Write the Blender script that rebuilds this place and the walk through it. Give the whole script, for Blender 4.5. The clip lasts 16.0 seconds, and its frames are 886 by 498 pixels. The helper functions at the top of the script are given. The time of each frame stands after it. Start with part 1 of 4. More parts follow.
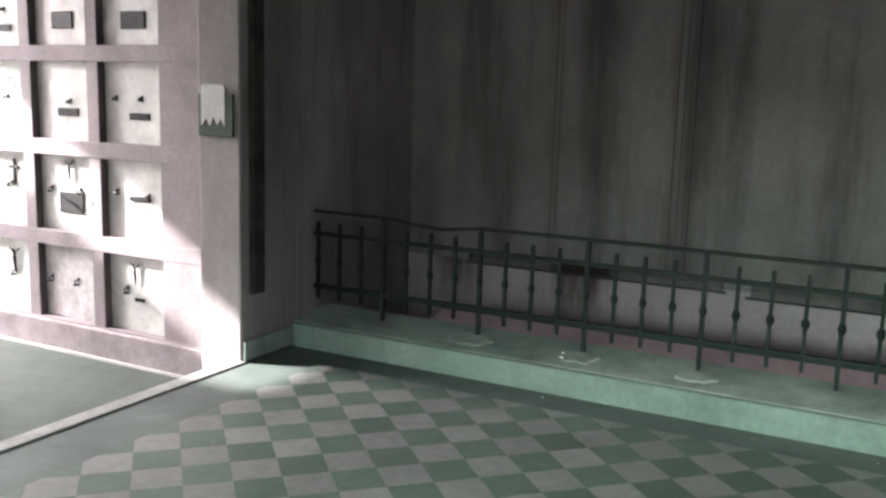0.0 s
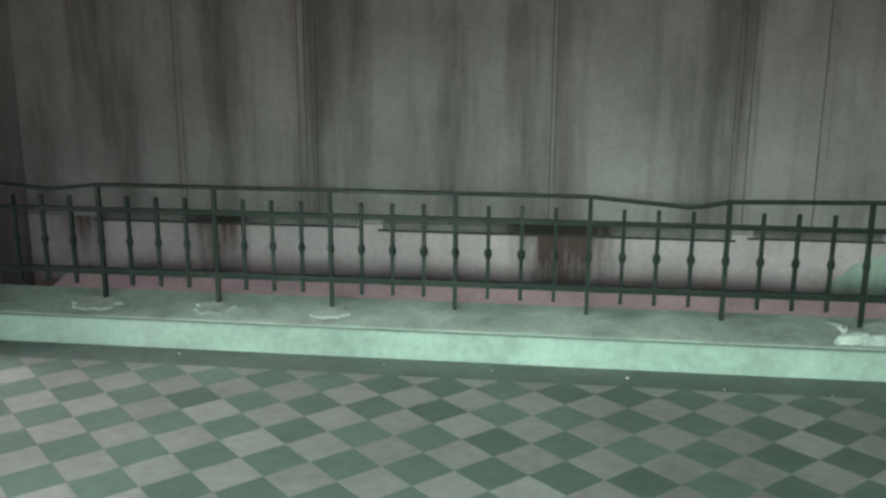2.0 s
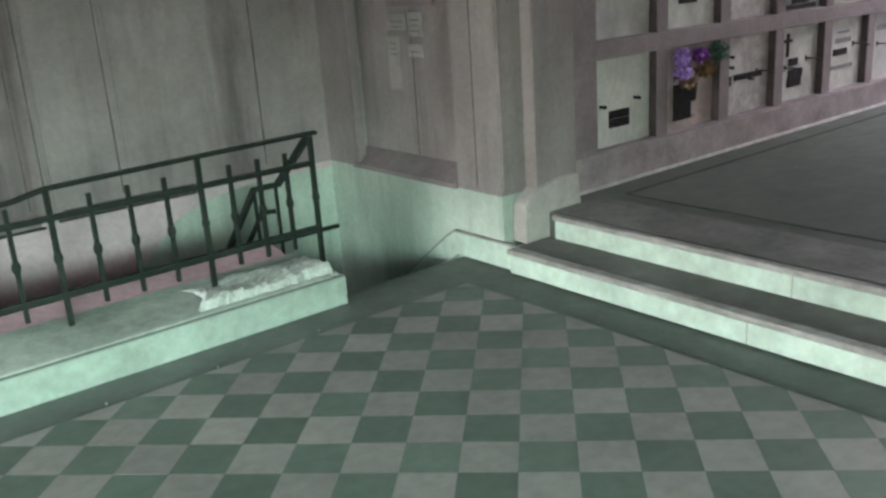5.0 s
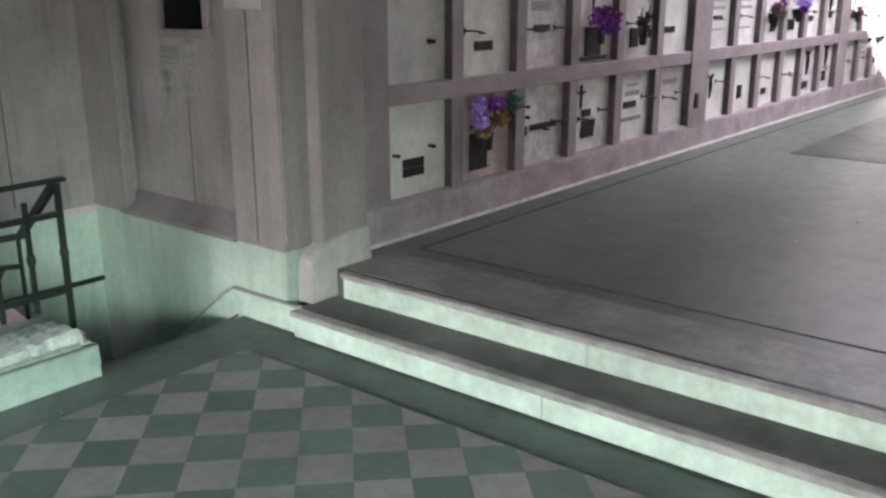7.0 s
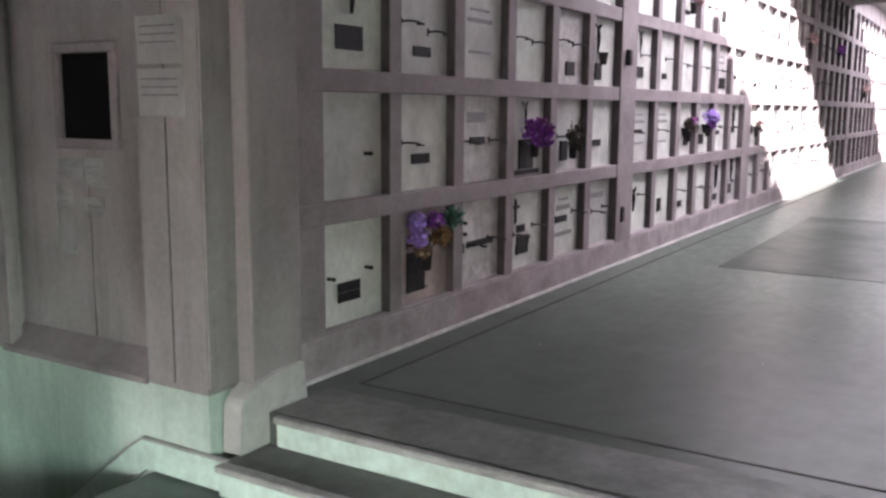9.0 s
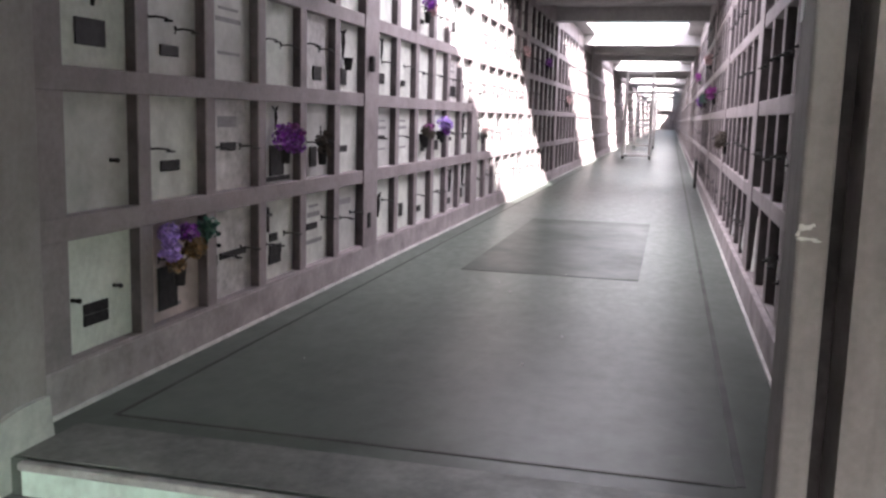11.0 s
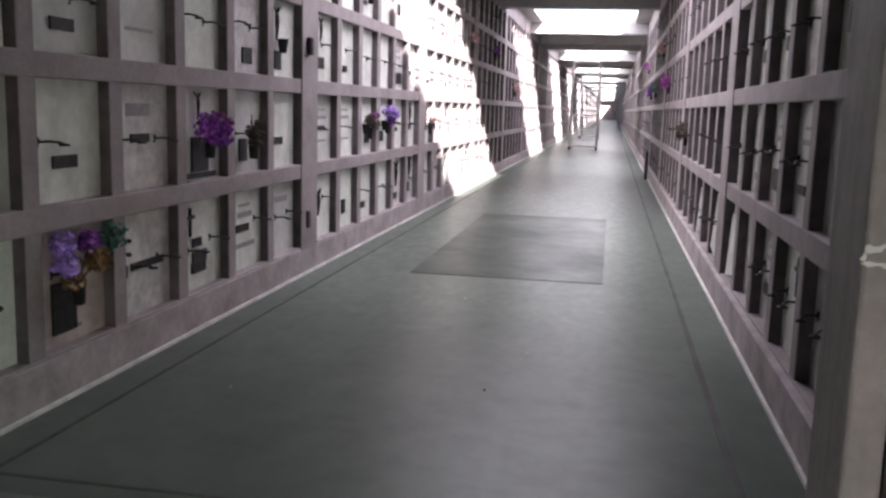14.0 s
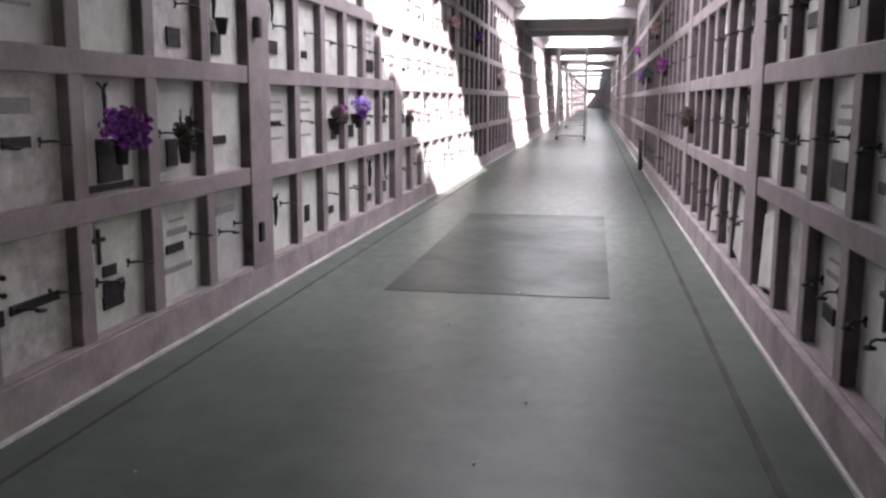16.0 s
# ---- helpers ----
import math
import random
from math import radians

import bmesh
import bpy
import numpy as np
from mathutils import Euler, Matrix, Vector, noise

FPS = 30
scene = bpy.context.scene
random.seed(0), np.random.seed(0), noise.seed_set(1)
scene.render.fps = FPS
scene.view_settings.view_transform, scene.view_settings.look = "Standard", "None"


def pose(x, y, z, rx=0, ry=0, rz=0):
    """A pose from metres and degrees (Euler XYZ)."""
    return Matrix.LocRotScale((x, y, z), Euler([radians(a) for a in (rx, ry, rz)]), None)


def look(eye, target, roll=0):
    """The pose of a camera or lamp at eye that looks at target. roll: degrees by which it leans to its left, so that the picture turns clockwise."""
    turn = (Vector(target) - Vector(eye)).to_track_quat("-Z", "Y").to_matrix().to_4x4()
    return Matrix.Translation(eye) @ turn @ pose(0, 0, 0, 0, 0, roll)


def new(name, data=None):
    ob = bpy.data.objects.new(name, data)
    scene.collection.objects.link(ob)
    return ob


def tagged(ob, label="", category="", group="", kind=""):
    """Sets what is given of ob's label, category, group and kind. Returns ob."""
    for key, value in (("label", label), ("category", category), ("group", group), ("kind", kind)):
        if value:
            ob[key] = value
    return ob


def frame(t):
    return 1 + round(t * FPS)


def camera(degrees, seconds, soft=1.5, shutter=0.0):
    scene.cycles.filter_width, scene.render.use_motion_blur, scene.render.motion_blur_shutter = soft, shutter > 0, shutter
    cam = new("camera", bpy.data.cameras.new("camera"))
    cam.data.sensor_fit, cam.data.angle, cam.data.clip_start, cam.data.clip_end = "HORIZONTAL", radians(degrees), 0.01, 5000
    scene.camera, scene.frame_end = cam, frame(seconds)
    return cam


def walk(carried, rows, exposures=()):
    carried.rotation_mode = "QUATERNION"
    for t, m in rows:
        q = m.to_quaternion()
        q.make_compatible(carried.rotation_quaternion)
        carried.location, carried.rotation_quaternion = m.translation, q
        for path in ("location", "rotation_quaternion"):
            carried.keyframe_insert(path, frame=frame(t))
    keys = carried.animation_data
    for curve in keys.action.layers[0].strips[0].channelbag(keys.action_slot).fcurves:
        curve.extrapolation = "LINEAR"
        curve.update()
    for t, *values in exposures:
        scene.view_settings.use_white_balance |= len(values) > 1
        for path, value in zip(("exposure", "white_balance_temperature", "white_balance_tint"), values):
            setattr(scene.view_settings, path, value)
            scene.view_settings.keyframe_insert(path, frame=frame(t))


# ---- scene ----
cam = camera(52.3, 16.0, soft=2.6)
# seconds, x, y, z, yaw, pitch, roll
ROWS = [
    (0.0, -4.460, -4.670, 1.714, 27.97, -9.47, -1.67),
    (0.5, -4.375, -4.624, 1.687, 24.25, -10.29, -1.12),
    (1.0, -4.432, -4.644, 1.773, 17.95, -12.06, -1.05),
    (1.5, -4.376, -4.591, 1.790, 13.02, -13.19, 0.44),
    (2.0, -4.194, -4.540, 1.743, 7.10, -12.96, -0.27),
    (2.5, -4.257, -4.496, 1.803, -1.84, -14.44, -0.23),
    (3.0, -4.172, -4.405, 1.768, -5.14, -16.07, 1.44),
    (3.5, -4.069, -4.352, 1.756, -12.97, -17.77, 1.38),
    (4.0, -4.379, -4.171, 1.775, -29.24, -17.71, 1.14),
    (4.2, -4.460, -4.096, 1.783, -33.50, -17.60, 2.19),
    (6.3, -3.957, -3.586, 1.674, -43.09, -17.18, 2.35),
    (6.5, -3.925, -3.646, 1.711, -44.32, -16.98, 1.37),
    (7.0, -3.937, -3.573, 1.774, -51.18, -15.93, 0.04),
    (7.5, -3.947, -3.387, 1.760, -56.50, -14.86, 1.29),
    (8.0, -3.959, -3.230, 1.730, -56.81, -15.11, -0.59),
    (8.5, -3.876, -3.070, 1.703, -54.74, -12.90, -1.42),
    (9.0, -3.666, -2.991, 1.736, -58.27, -8.88, -0.44),
    (9.5, -3.599, -2.981, 1.727, -62.74, -9.72, -1.27),
    (10.0, -3.627, -2.946, 1.762, -68.29, -8.97, -1.50),
    (10.2, -3.638, -2.869, 1.743, -70.99, -8.53, -1.51),
    (12.3, -3.579, -2.652, 1.758, -77.43, -8.33, -1.50),
    (12.5, -3.526, -2.649, 1.752, -76.51, -8.16, -1.56),
    (13.0, -3.352, -2.662, 1.767, -75.40, -5.77, 0.38),
    (13.5, -3.167, -2.639, 1.739, -76.75, -9.29, 0.01),
    (14.0, -2.922, -2.503, 1.737, -79.46, -8.91, -1.68),
    (14.5, -2.703, -2.416, 1.748, -79.30, -9.25, -2.27),
    (15.0, -2.286, -2.384, 1.728, -77.27, -7.59, -0.53),
    (15.5, -2.118, -2.454, 1.712, -77.34, -10.52, 0.65),
    (16.0, -1.784, -2.365, 1.707, -80.45, -9.36, -0.26),
]
# seconds, stops, kelvin, tint
EXPOSURES = [(0.0, 2.68, 6500, 10), (1.0, 3.22, 6500, 8), (2.5, 3.5, 6500, 5), (4.0, 3.65, 6500, 7), (5.0, 3.7, 6500, 10), (6.5, 3.75, 6500, 15), (7.5, 3.75, 6500, 17),
             (8.5, 3.65, 6500, 17), (10.0, 3.5, 6500, 15), (12.5, 3.22, 6500, 13), (16.0, 3.22, 6500, 13)]
walk(cam, [(t, pose(x, y, z, 90 + pitch, roll, yaw)) for t, x, y, z, yaw, pitch, roll in ROWS], EXPOSURES)

# ---- light ----
SUN_DIR = Vector((1.77, 0.66, -1.0)).normalized()      # the way the sunlight travels
world = bpy.data.worlds.new("sky")
world.use_nodes = True
wn = world.node_tree.nodes
sky = wn.new("ShaderNodeTexSky")
sky.sky_type, sky.sun_disc = "NISHITA", False
sky.sun_elevation = math.asin(-SUN_DIR.z)
sky.sun_rotation = math.atan2(-SUN_DIR.x, -SUN_DIR.y)
world.node_tree.links.new(sky.outputs[0], wn["Background"].inputs[0])
wn["Background"].inputs[1].default_value = 0.05
scene.world = world

sun_data = bpy.data.lights.new("sun", "SUN")
sun_data.energy, sun_data.angle, sun_data.color = 5.0, radians(1.2), (1.0, 0.95, 0.92)
sun = new("sun", sun_data)
sun.matrix_world = look(Vector((0, 0, 30)), Vector((0, 0, 30)) + SUN_DIR)


def opening_light(name, centre, size_x, size_y, aim, watts, colour=(1, 1, 1)):
    """Daylight that falls through one opening."""
    data = bpy.data.lights.new(name, "AREA")
    data.shape, data.size, data.size_y = "RECTANGLE", size_x, size_y
    data.energy, data.color = watts, colour
    ob = new(name, data)
    ob.matrix_world = look(Vector(centre), Vector(centre) + Vector(aim))
    return ob


# ---- plan (metres) ----
STEP = 0.152
FLOOR_E, FLOOR_W = 2 * STEP, -2 * STEP     # east gallery up two steps, west gallery down two
PITCH, OPEN_W, ROW, OPEN_H = 0.719, 0.60, 0.695, 0.575
BAY, COLS, ROWS_UP = 4.596, 6, 5
NORTH, SOUTH = 0.0, -3.39                  # the niche walls of the galleries
SILL = 0.24                                # gallery floor to the lowest opening
DEPTH = 0.066
CEIL = 4.3
E_X0, E_END = -0.32, 178.0
W_X0, W_END = -8.62, -24.0
WELL_W, WELL_E, WELL_N = -8.20, -0.86, 1.85
RAIL_Y = 0.50
SKY_PERIOD, SKY_LEN, SKY_0 = 13.788, 6.3, 4.2
SKY_Y0, SKY_Y1 = -3.0, -0.35
LAND_S = -7.6

# ---- materials ----


def material(name, colour, rough=0.7, metal=0.0, spec=0.4):
    m = bpy.data.materials.new(name)
    m.use_nodes = True
    b = m.node_tree.nodes["Principled BSDF"]
    b.inputs["Base Color"].default_value = (*colour, 1)
    b.inputs["Roughness"].default_value = rough
    b.inputs["Metallic"].default_value = metal
    b.inputs["Specular IOR Level"].default_value = spec
    return m


def nodes_of(m):
    return m.node_tree.nodes, m.node_tree.links, m.node_tree.nodes["Principled BSDF"]


def noise_node(m, scale, detail=4, stretch=(1, 1, 1), rough=0.6):
    n, l, b = nodes_of(m)
    geo = n.new("ShaderNodeNewGeometry")
    mp = n.new("ShaderNodeMapping")
    mp.inputs["Scale"].default_value = stretch
    l.new(geo.outputs["Position"], mp.inputs["Vector"])
    t = n.new("ShaderNodeTexNoise")
    t.inputs["Scale"].default_value, t.inputs["Detail"].default_value = scale, detail
    t.inputs["Roughness"].default_value = rough
    l.new(mp.outputs[0], t.inputs["Vector"])
    return t.outputs["Fac"]


def ramp(m, fac, stops):
    n, l, b = nodes_of(m)
    r = n.new("ShaderNodeValToRGB")
    while len(r.color_ramp.elements) < len(stops):
        r.color_ramp.elements.new(0.5)
    for e, (p, c) in zip(r.color_ramp.elements, stops):
        e.position = p
        e.color = (*c, 1) if len(c) == 3 else c
    l.new(fac, r.inputs[0])
    return r.outputs[0]


def mixed(m, fac, a, b_, mode="MIX"):
    n, l, b = nodes_of(m)
    x = n.new("ShaderNodeMix")
    x.data_type, x.blend_type = "RGBA", mode
    for key, v in ((0, fac), (6, a), (7, b_)):
        if isinstance(v, (int, float)):
            x.inputs[key].default_value = v
        elif isinstance(v, tuple):
            x.inputs[key].default_value = (*v, 1)
        else:
            l.new(v, x.inputs[key])
    return x.outputs[2]


def finish(m, colour=None, bump=None, strength=0.3, distance=0.01, rough=None):
    n, l, b = nodes_of(m)
    if colour is not None:
        l.new(colour, b.inputs["Base Color"])
    if rough is not None:
        l.new(rough, b.inputs["Roughness"])
    if bump is not None:
        bp = n.new("ShaderNodeBump")
        bp.inputs["Strength"].default_value, bp.inputs["Distance"].default_value = strength, distance
        l.new(bump, bp.inputs["Height"])
        l.new(bp.outputs[0], b.inputs["Normal"])
    return m


def grey(v):
    return (v, v, v)


def scaled(c, k):
    return tuple(min(1.0, x * k) for x in c)


def weathered(name, colour, rough=0.75, big=1.2, fine=28, low=0.72, high=1.12, bump=0.25, spec=0.35):
    """Paint or concrete with cloudy stains and fine grain."""
    m = material(name, colour, rough, spec=spec)
    a = noise_node(m, big, 6, rough=0.65)
    f = noise_node(m, fine, 5)
    c = ramp(m, a, [(0.3, scaled(colour, low)), (0.7, scaled(colour, high))])
    g = ramp(m, f, [(0.35, grey(0.86)), (0.65, grey(1.0))])
    r = ramp(m, a, [(0.3, grey(min(1, rough + 0.1))), (0.7, grey(rough - 0.1))])
    return finish(m, mixed(m, 1.0, c, g, "MULTIPLY"), f, bump, 0.004, r)


def streaked(name, colour, dark, rough=0.8):
    """Old wall paint with long vertical run marks."""
    m = material(name, colour, rough, spec=0.3)
    s1 = noise_node(m, 1.0, 4, (2.3, 2.3, 0.30), 0.62)
    s2 = noise_node(m, 1.0, 5, (5.0, 5.0, 0.42), 0.6)
    cloud = noise_node(m, 1.1, 7, (1, 1, 0.8), 0.62)
    f = noise_node(m, 30, 5)
    base = ramp(m, cloud, [(0.32, scaled(colour, 0.72)), (0.66, scaled(colour, 1.15))])
    a = ramp(m, s1, [(0.33, dark), (0.50, (0.92, 0.91, 0.91)), (0.62, (1, 1, 1))])
    b = ramp(m, s2, [(0.34, grey(0.62)), (0.46, grey(0.93)), (0.6, grey(1.0))])
    c = mixed(m, 0.72, base, a, "MULTIPLY")
    c = mixed(m, 0.6, c, b, "MULTIPLY")
    g = ramp(m, f, [(0.35, grey(0.88)), (0.65, grey(1.0))])
    return finish(m, mixed(m, 1.0, c, g, "MULTIPLY"), f, 0.25, 0.004)


M_WALL = streaked("stained_pinkish_plaster", (0.40, 0.355, 0.36), (0.30, 0.27, 0.27))
M_PLASTER = streaked("grey_plaster", (0.35, 0.32, 0.32), (0.66, 0.63, 0.63))
M_FRAME = weathered("mauve_grey_concrete", (0.285, 0.245, 0.255), 0.75, 2.2)
# niche sides: cement colour darkened to carry the recess shade
M_REVEAL = weathered("dark_cement_with_shade", (0.105, 0.09, 0.094), 0.9, 5, 30, 0.6, 1.25, 0.3, 0.2)
M_BASE = weathered("chipped_mauve_cement", (0.36, 0.315, 0.325), 0.8, 3.5, 22, 0.62, 1.15, 0.35)
M_SLAB = [weathered("white_marble", (0.74, 0.75, 0.71), 0.45, 4.5, 12, 0.68, 1.08, 0.05),
          weathered("grey_marble", (0.58, 0.575, 0.56), 0.4, 3.5, 9, 0.72, 1.12, 0.05),
          weathered("veined_marble", (0.66, 0.63, 0.63), 0.4, 8.0, 14, 0.5, 1.15, 0.05),
          weathered("cream_plaster", (0.73, 0.75, 0.70), 0.8, 3.0, 25, 0.76, 1.06, 0.15),
          weathered("rust_stained_marble", (0.52, 0.43, 0.41), 0.6, 3.0, 20, 0.55, 1.15, 0.1)]
M_MINT = streaked("pale_mint_paint", (0.53, 0.64, 0.57), (0.55, 0.58, 0.56), 0.6)
# kerb top lightened, front darkened in colour, to offset the low doorway light
M_KERB = weathered("grey_mint_cement", (0.45, 0.52, 0.47), 0.7, 3.0, 25, 0.55, 1.18, 0.35)
M_KERBFRONT = weathered("worn_mint_cement_darkened", (0.33, 0.41, 0.365), 0.7, 2.2, 22, 0.62, 1.15, 0.3)
M_JOINT = weathered("dusty_open_joint", (0.15, 0.13, 0.13), 0.9, 5, 25, 0.6, 1.3)
# marble colour tinted green to stand for greenish light on the risers
M_RISER = weathered("worn_marble_green_light_tint", (0.60, 0.76, 0.67), 0.5, 4.0, 18, 0.7, 1.08, 0.15)
M_TREAD = weathered("dark_worn_stone_tread", (0.125, 0.125, 0.12), 0.55, 3.0, 18, 0.7, 1.25, 0.15)
M_NOSE = weathered("worn_stone_nosing", (0.36, 0.36, 0.345), 0.55, 6.0, 22, 0.65, 1.2, 0.15)
M_BAND = weathered("dark_green_cement", (0.105, 0.13, 0.118), 0.5, 1.6, 22, 0.75, 1.3, 0.1)
M_PINK = weathered("faded_pink_paint", (0.66, 0.42, 0.49), 0.75, 1.5, 24, 0.75, 1.1, 0.2)
M_CEIL = weathered("grey_concrete_ceiling", (0.40, 0.385, 0.39), 0.85, 0.8, 20, 0.75, 1.1, 0.2)
M_IRON = weathered("dark_green_iron", (0.010, 0.018, 0.014), 0.55, 20, 60, 0.7, 1.5, 0.15, 0.3)
M_BRONZE = weathered("dark_bronze", (0.014, 0.012, 0.013), 0.55, 20, 60, 0.6, 1.5, 0.1, 0.3)
M_PLATE = weathered("blackened_plate", (0.011, 0.010, 0.011), 0.6, 25, 70, 0.7, 1.6, 0.1, 0.3)
M_LETTER = weathered("engraved_grey", (0.30, 0.29, 0.30), 0.6, 20, 60)
M_PAPER = weathered("faded_paper", (0.66, 0.65, 0.64), 0.8, 5, 30, 0.85, 1.05)
M_GREEN = weathered("dark_green_board", (0.05, 0.085, 0.06), 0.6, 6, 30)
M_DARK = material("dark_void", (0.006, 0.0055, 0.006), 0.95, spec=0.1)
M_WHITELINE = weathered("worn_white_edge", (0.66, 0.64, 0.63), 0.6, 5, 22, 0.6, 1.1)
M_STEEL = weathered("galvanised_tube", (0.62, 0.60, 0.60), 0.4, 10, 50, 0.8, 1.15)
nodes_of(M_STEEL)[2].inputs["Metallic"].default_value = 0.25
M_RUBBER = material("black_rubber", (0.02, 0.02, 0.02), 0.8)

def petal_material(name, colour):
    """Cloth petals, each a little lighter or darker than the next."""
    m = material(name, colour, 0.42, spec=0.6)
    n, l, b = nodes_of(m)
    isl = n.new("ShaderNodeNewGeometry")
    c = ramp(m, isl.outputs["Random Per Island"], [(0.0, scaled(colour, 0.35)), (0.6, colour), (0.9, scaled(colour, 1.7)), (1.0, tuple(min(1.0, 0.25 + 1.6 * v) for v in colour))])
    return finish(m, c, noise_node(m, 90, 3), 0.2, 0.002)


M_PURPLE = petal_material("purple_cloth_petals", (0.17, 0.02, 0.28))
M_LILAC = petal_material("lilac_cloth_petals", (0.37, 0.23, 0.68))
M_MAGENTA = petal_material("magenta_cloth_petals", (0.24, 0.02, 0.22))
M_OCHRE = petal_material("ochre_dry_petals", (0.20, 0.11, 0.035))
M_TEAL = petal_material("teal_green_leaf", (0.04, 0.14, 0.10))
M_DRY = weathered("dry_brown_stem", (0.075, 0.06, 0.05), 0.8, 30, 80, 0.6, 1.4)
M_PALEPINK = petal_material("pale_pink_petals", (0.50, 0.32, 0.32))


def stained(m, marks, colour, grain, low, high, fade=None):
    """Run-down stains of their own shape on m: marks are (x, half width, amount)."""
    n, l, b = nodes_of(m)
    base = b.inputs["Base Color"].links[0].from_socket
    geo = n.new("ShaderNodeNewGeometry")
    sep = n.new("ShaderNodeSeparateXYZ")
    l.new(geo.outputs["Position"], sep.inputs[0])
    wob = noise_node(m, 1.0, 5, grain, 0.7)
    total = None
    for cx, wide, amount in marks:
        d = n.new("ShaderNodeMath")
        d.operation = "SUBTRACT"
        l.new(sep.outputs["X"], d.inputs[0])
        d.inputs[1].default_value = cx
        a = n.new("ShaderNodeMath")
        a.operation = "ABSOLUTE"
        l.new(d.outputs[0], a.inputs[0])
        k = n.new("ShaderNodeMapRange")
        k.interpolation_type = "SMOOTHSTEP"
        k.inputs["From Min"].default_value, k.inputs["From Max"].default_value = wide, 0.0
        k.inputs["To Min"].default_value, k.inputs["To Max"].default_value = 0.0, amount
        l.new(a.outputs[0], k.inputs["Value"])
        if total is None:
            total = k.outputs[0]
        else:
            s = n.new("ShaderNodeMath")
            s.operation = "MAXIMUM"
            l.new(total, s.inputs[0])
            l.new(k.outputs[0], s.inputs[1])
            total = s.outputs[0]
    if fade:
        k = n.new("ShaderNodeMapRange")
        k.inputs["From Min"].default_value, k.inputs["From Max"].default_value = fade
        k.inputs["To Min"].default_value, k.inputs["To Max"].default_value = 0.45, 1.0
        l.new(sep.outputs["Z"], k.inputs["Value"])
        s = n.new("ShaderNodeMath")
        s.operation = "MULTIPLY"
        l.new(total, s.inputs[0])
        l.new(k.outputs[0], s.inputs[1])
        total = s.outputs[0]
    mu = n.new("ShaderNodeMath")
    mu.operation = "MULTIPLY"
    l.new(total, mu.inputs[0])
    l.new(wob, mu.inputs[1])
    fac = ramp(m, mu.outputs[0], [(low, (0, 0, 0)), (high, (0.92, 0.92, 0.92))])
    l.new(mixed(m, fac, base, colour), b.inputs["Base Color"])
    return m


M_RUST = stained(weathered("whitewash_with_rust", (0.66, 0.53, 0.575), 0.75, 1.7, 24, 0.72, 1.12, 0.2),
                 [(-4.12, 0.60, 1.7), (-6.68, 0.42, 1.35), (-7.75, 0.5, 1.0)], (0.062, 0.024, 0.021), (12, 1, 1.5), 0.18, 0.62, (-0.02, 0.43))
stained(M_WALL, [(-4.15, 0.22, 0.9), (-4.50, 0.16, 0.8), (-6.05, 0.14, 0.7), (-2.95, 0.12, 0.75), (-6.95, 0.2, 0.8)], (0.15, 0.10, 0.10), (7, 1, 0.8), 0.24, 0.75)


def tile_material(name, colour, spread):
    m = material(name, colour, 0.42, spec=0.4)
    n, l, b = nodes_of(m)
    info = n.new("ShaderNodeObjectInfo")
    isl = n.new("ShaderNodeNewGeometry")
    add = n.new("ShaderNodeMath")
    add.operation = "ADD"
    l.new(info.outputs["Random"], add.inputs[0])
    l.new(isl.outputs["Random Per Island"], add.inputs[1])
    fr = n.new("ShaderNodeMath")
    fr.operation = "FRACT"
    l.new(add.outputs[0], fr.inputs[0])
    tone = ramp(m, fr.outputs[0], [(0.0, scaled(colour, 1 - spread)), (1.0, scaled(colour, 1 + spread))])
    a = noise_node(m, 0.8, 6)
    f = noise_node(m, 14, 6)
    dirt = ramp(m, a, [(0.3, grey(0.72)), (0.65, grey(1.0))])
    g = ramp(m, f, [(0.3, grey(0.78)), (0.65, grey(1.0))])
    c = mixed(m, 1.0, mixed(m, 1.0, tone, dirt, "MULTIPLY"), g, "MULTIPLY")
    r = ramp(m, a, [(0.3, grey(0.6)), (0.7, grey(0.38))])
    return finish(m, c, f, 0.08, 0.003, r)


M_TILE_D = tile_material("dark_green_tile", (0.118, 0.162, 0.137), 0.15)
M_TILE_L = tile_material("pale_grey_tile", (0.265, 0.265, 0.255), 0.12)


def gallery_floor_material():
    m = material("worn_polished_cement", (0.15, 0.155, 0.145), 0.4, spec=0.07)
    a = noise_node(m, 0.7, 6, (0.5, 1.2, 1))
    b = noise_node(m, 3.0, 7, (1, 1, 1), 0.7)
    c = ramp(m, a, [(0.3, (0.080, 0.096, 0.083)), (0.7, (0.118, 0.138, 0.121))])
    d = ramp(m, b, [(0.35, grey(0.78)), (0.6, grey(1.0))])
    c = mixed(m, 1.0, c, d, "MULTIPLY")
    worn = noise_node(m, 11, 5, (0.6, 1.2, 1), 0.55)
    r = ramp(m, worn, [(0.2, grey(0.28)), (0.8, grey(0.41))])
    return finish(m, c, noise_node(m, 22, 5, (0.6, 1.0, 1)), 0.22, 0.004, r)


M_FLOOR = gallery_floor_material()
M_PATCH = weathered("dark_cement_patch", (0.046, 0.056, 0.048), 0.36, 0.8, 25, 0.85, 1.15, 0.07, 0.06)
M_LINE = weathered("dark_inlaid_line", (0.068, 0.073, 0.067), 0.5, 3, 25, spec=0.1)

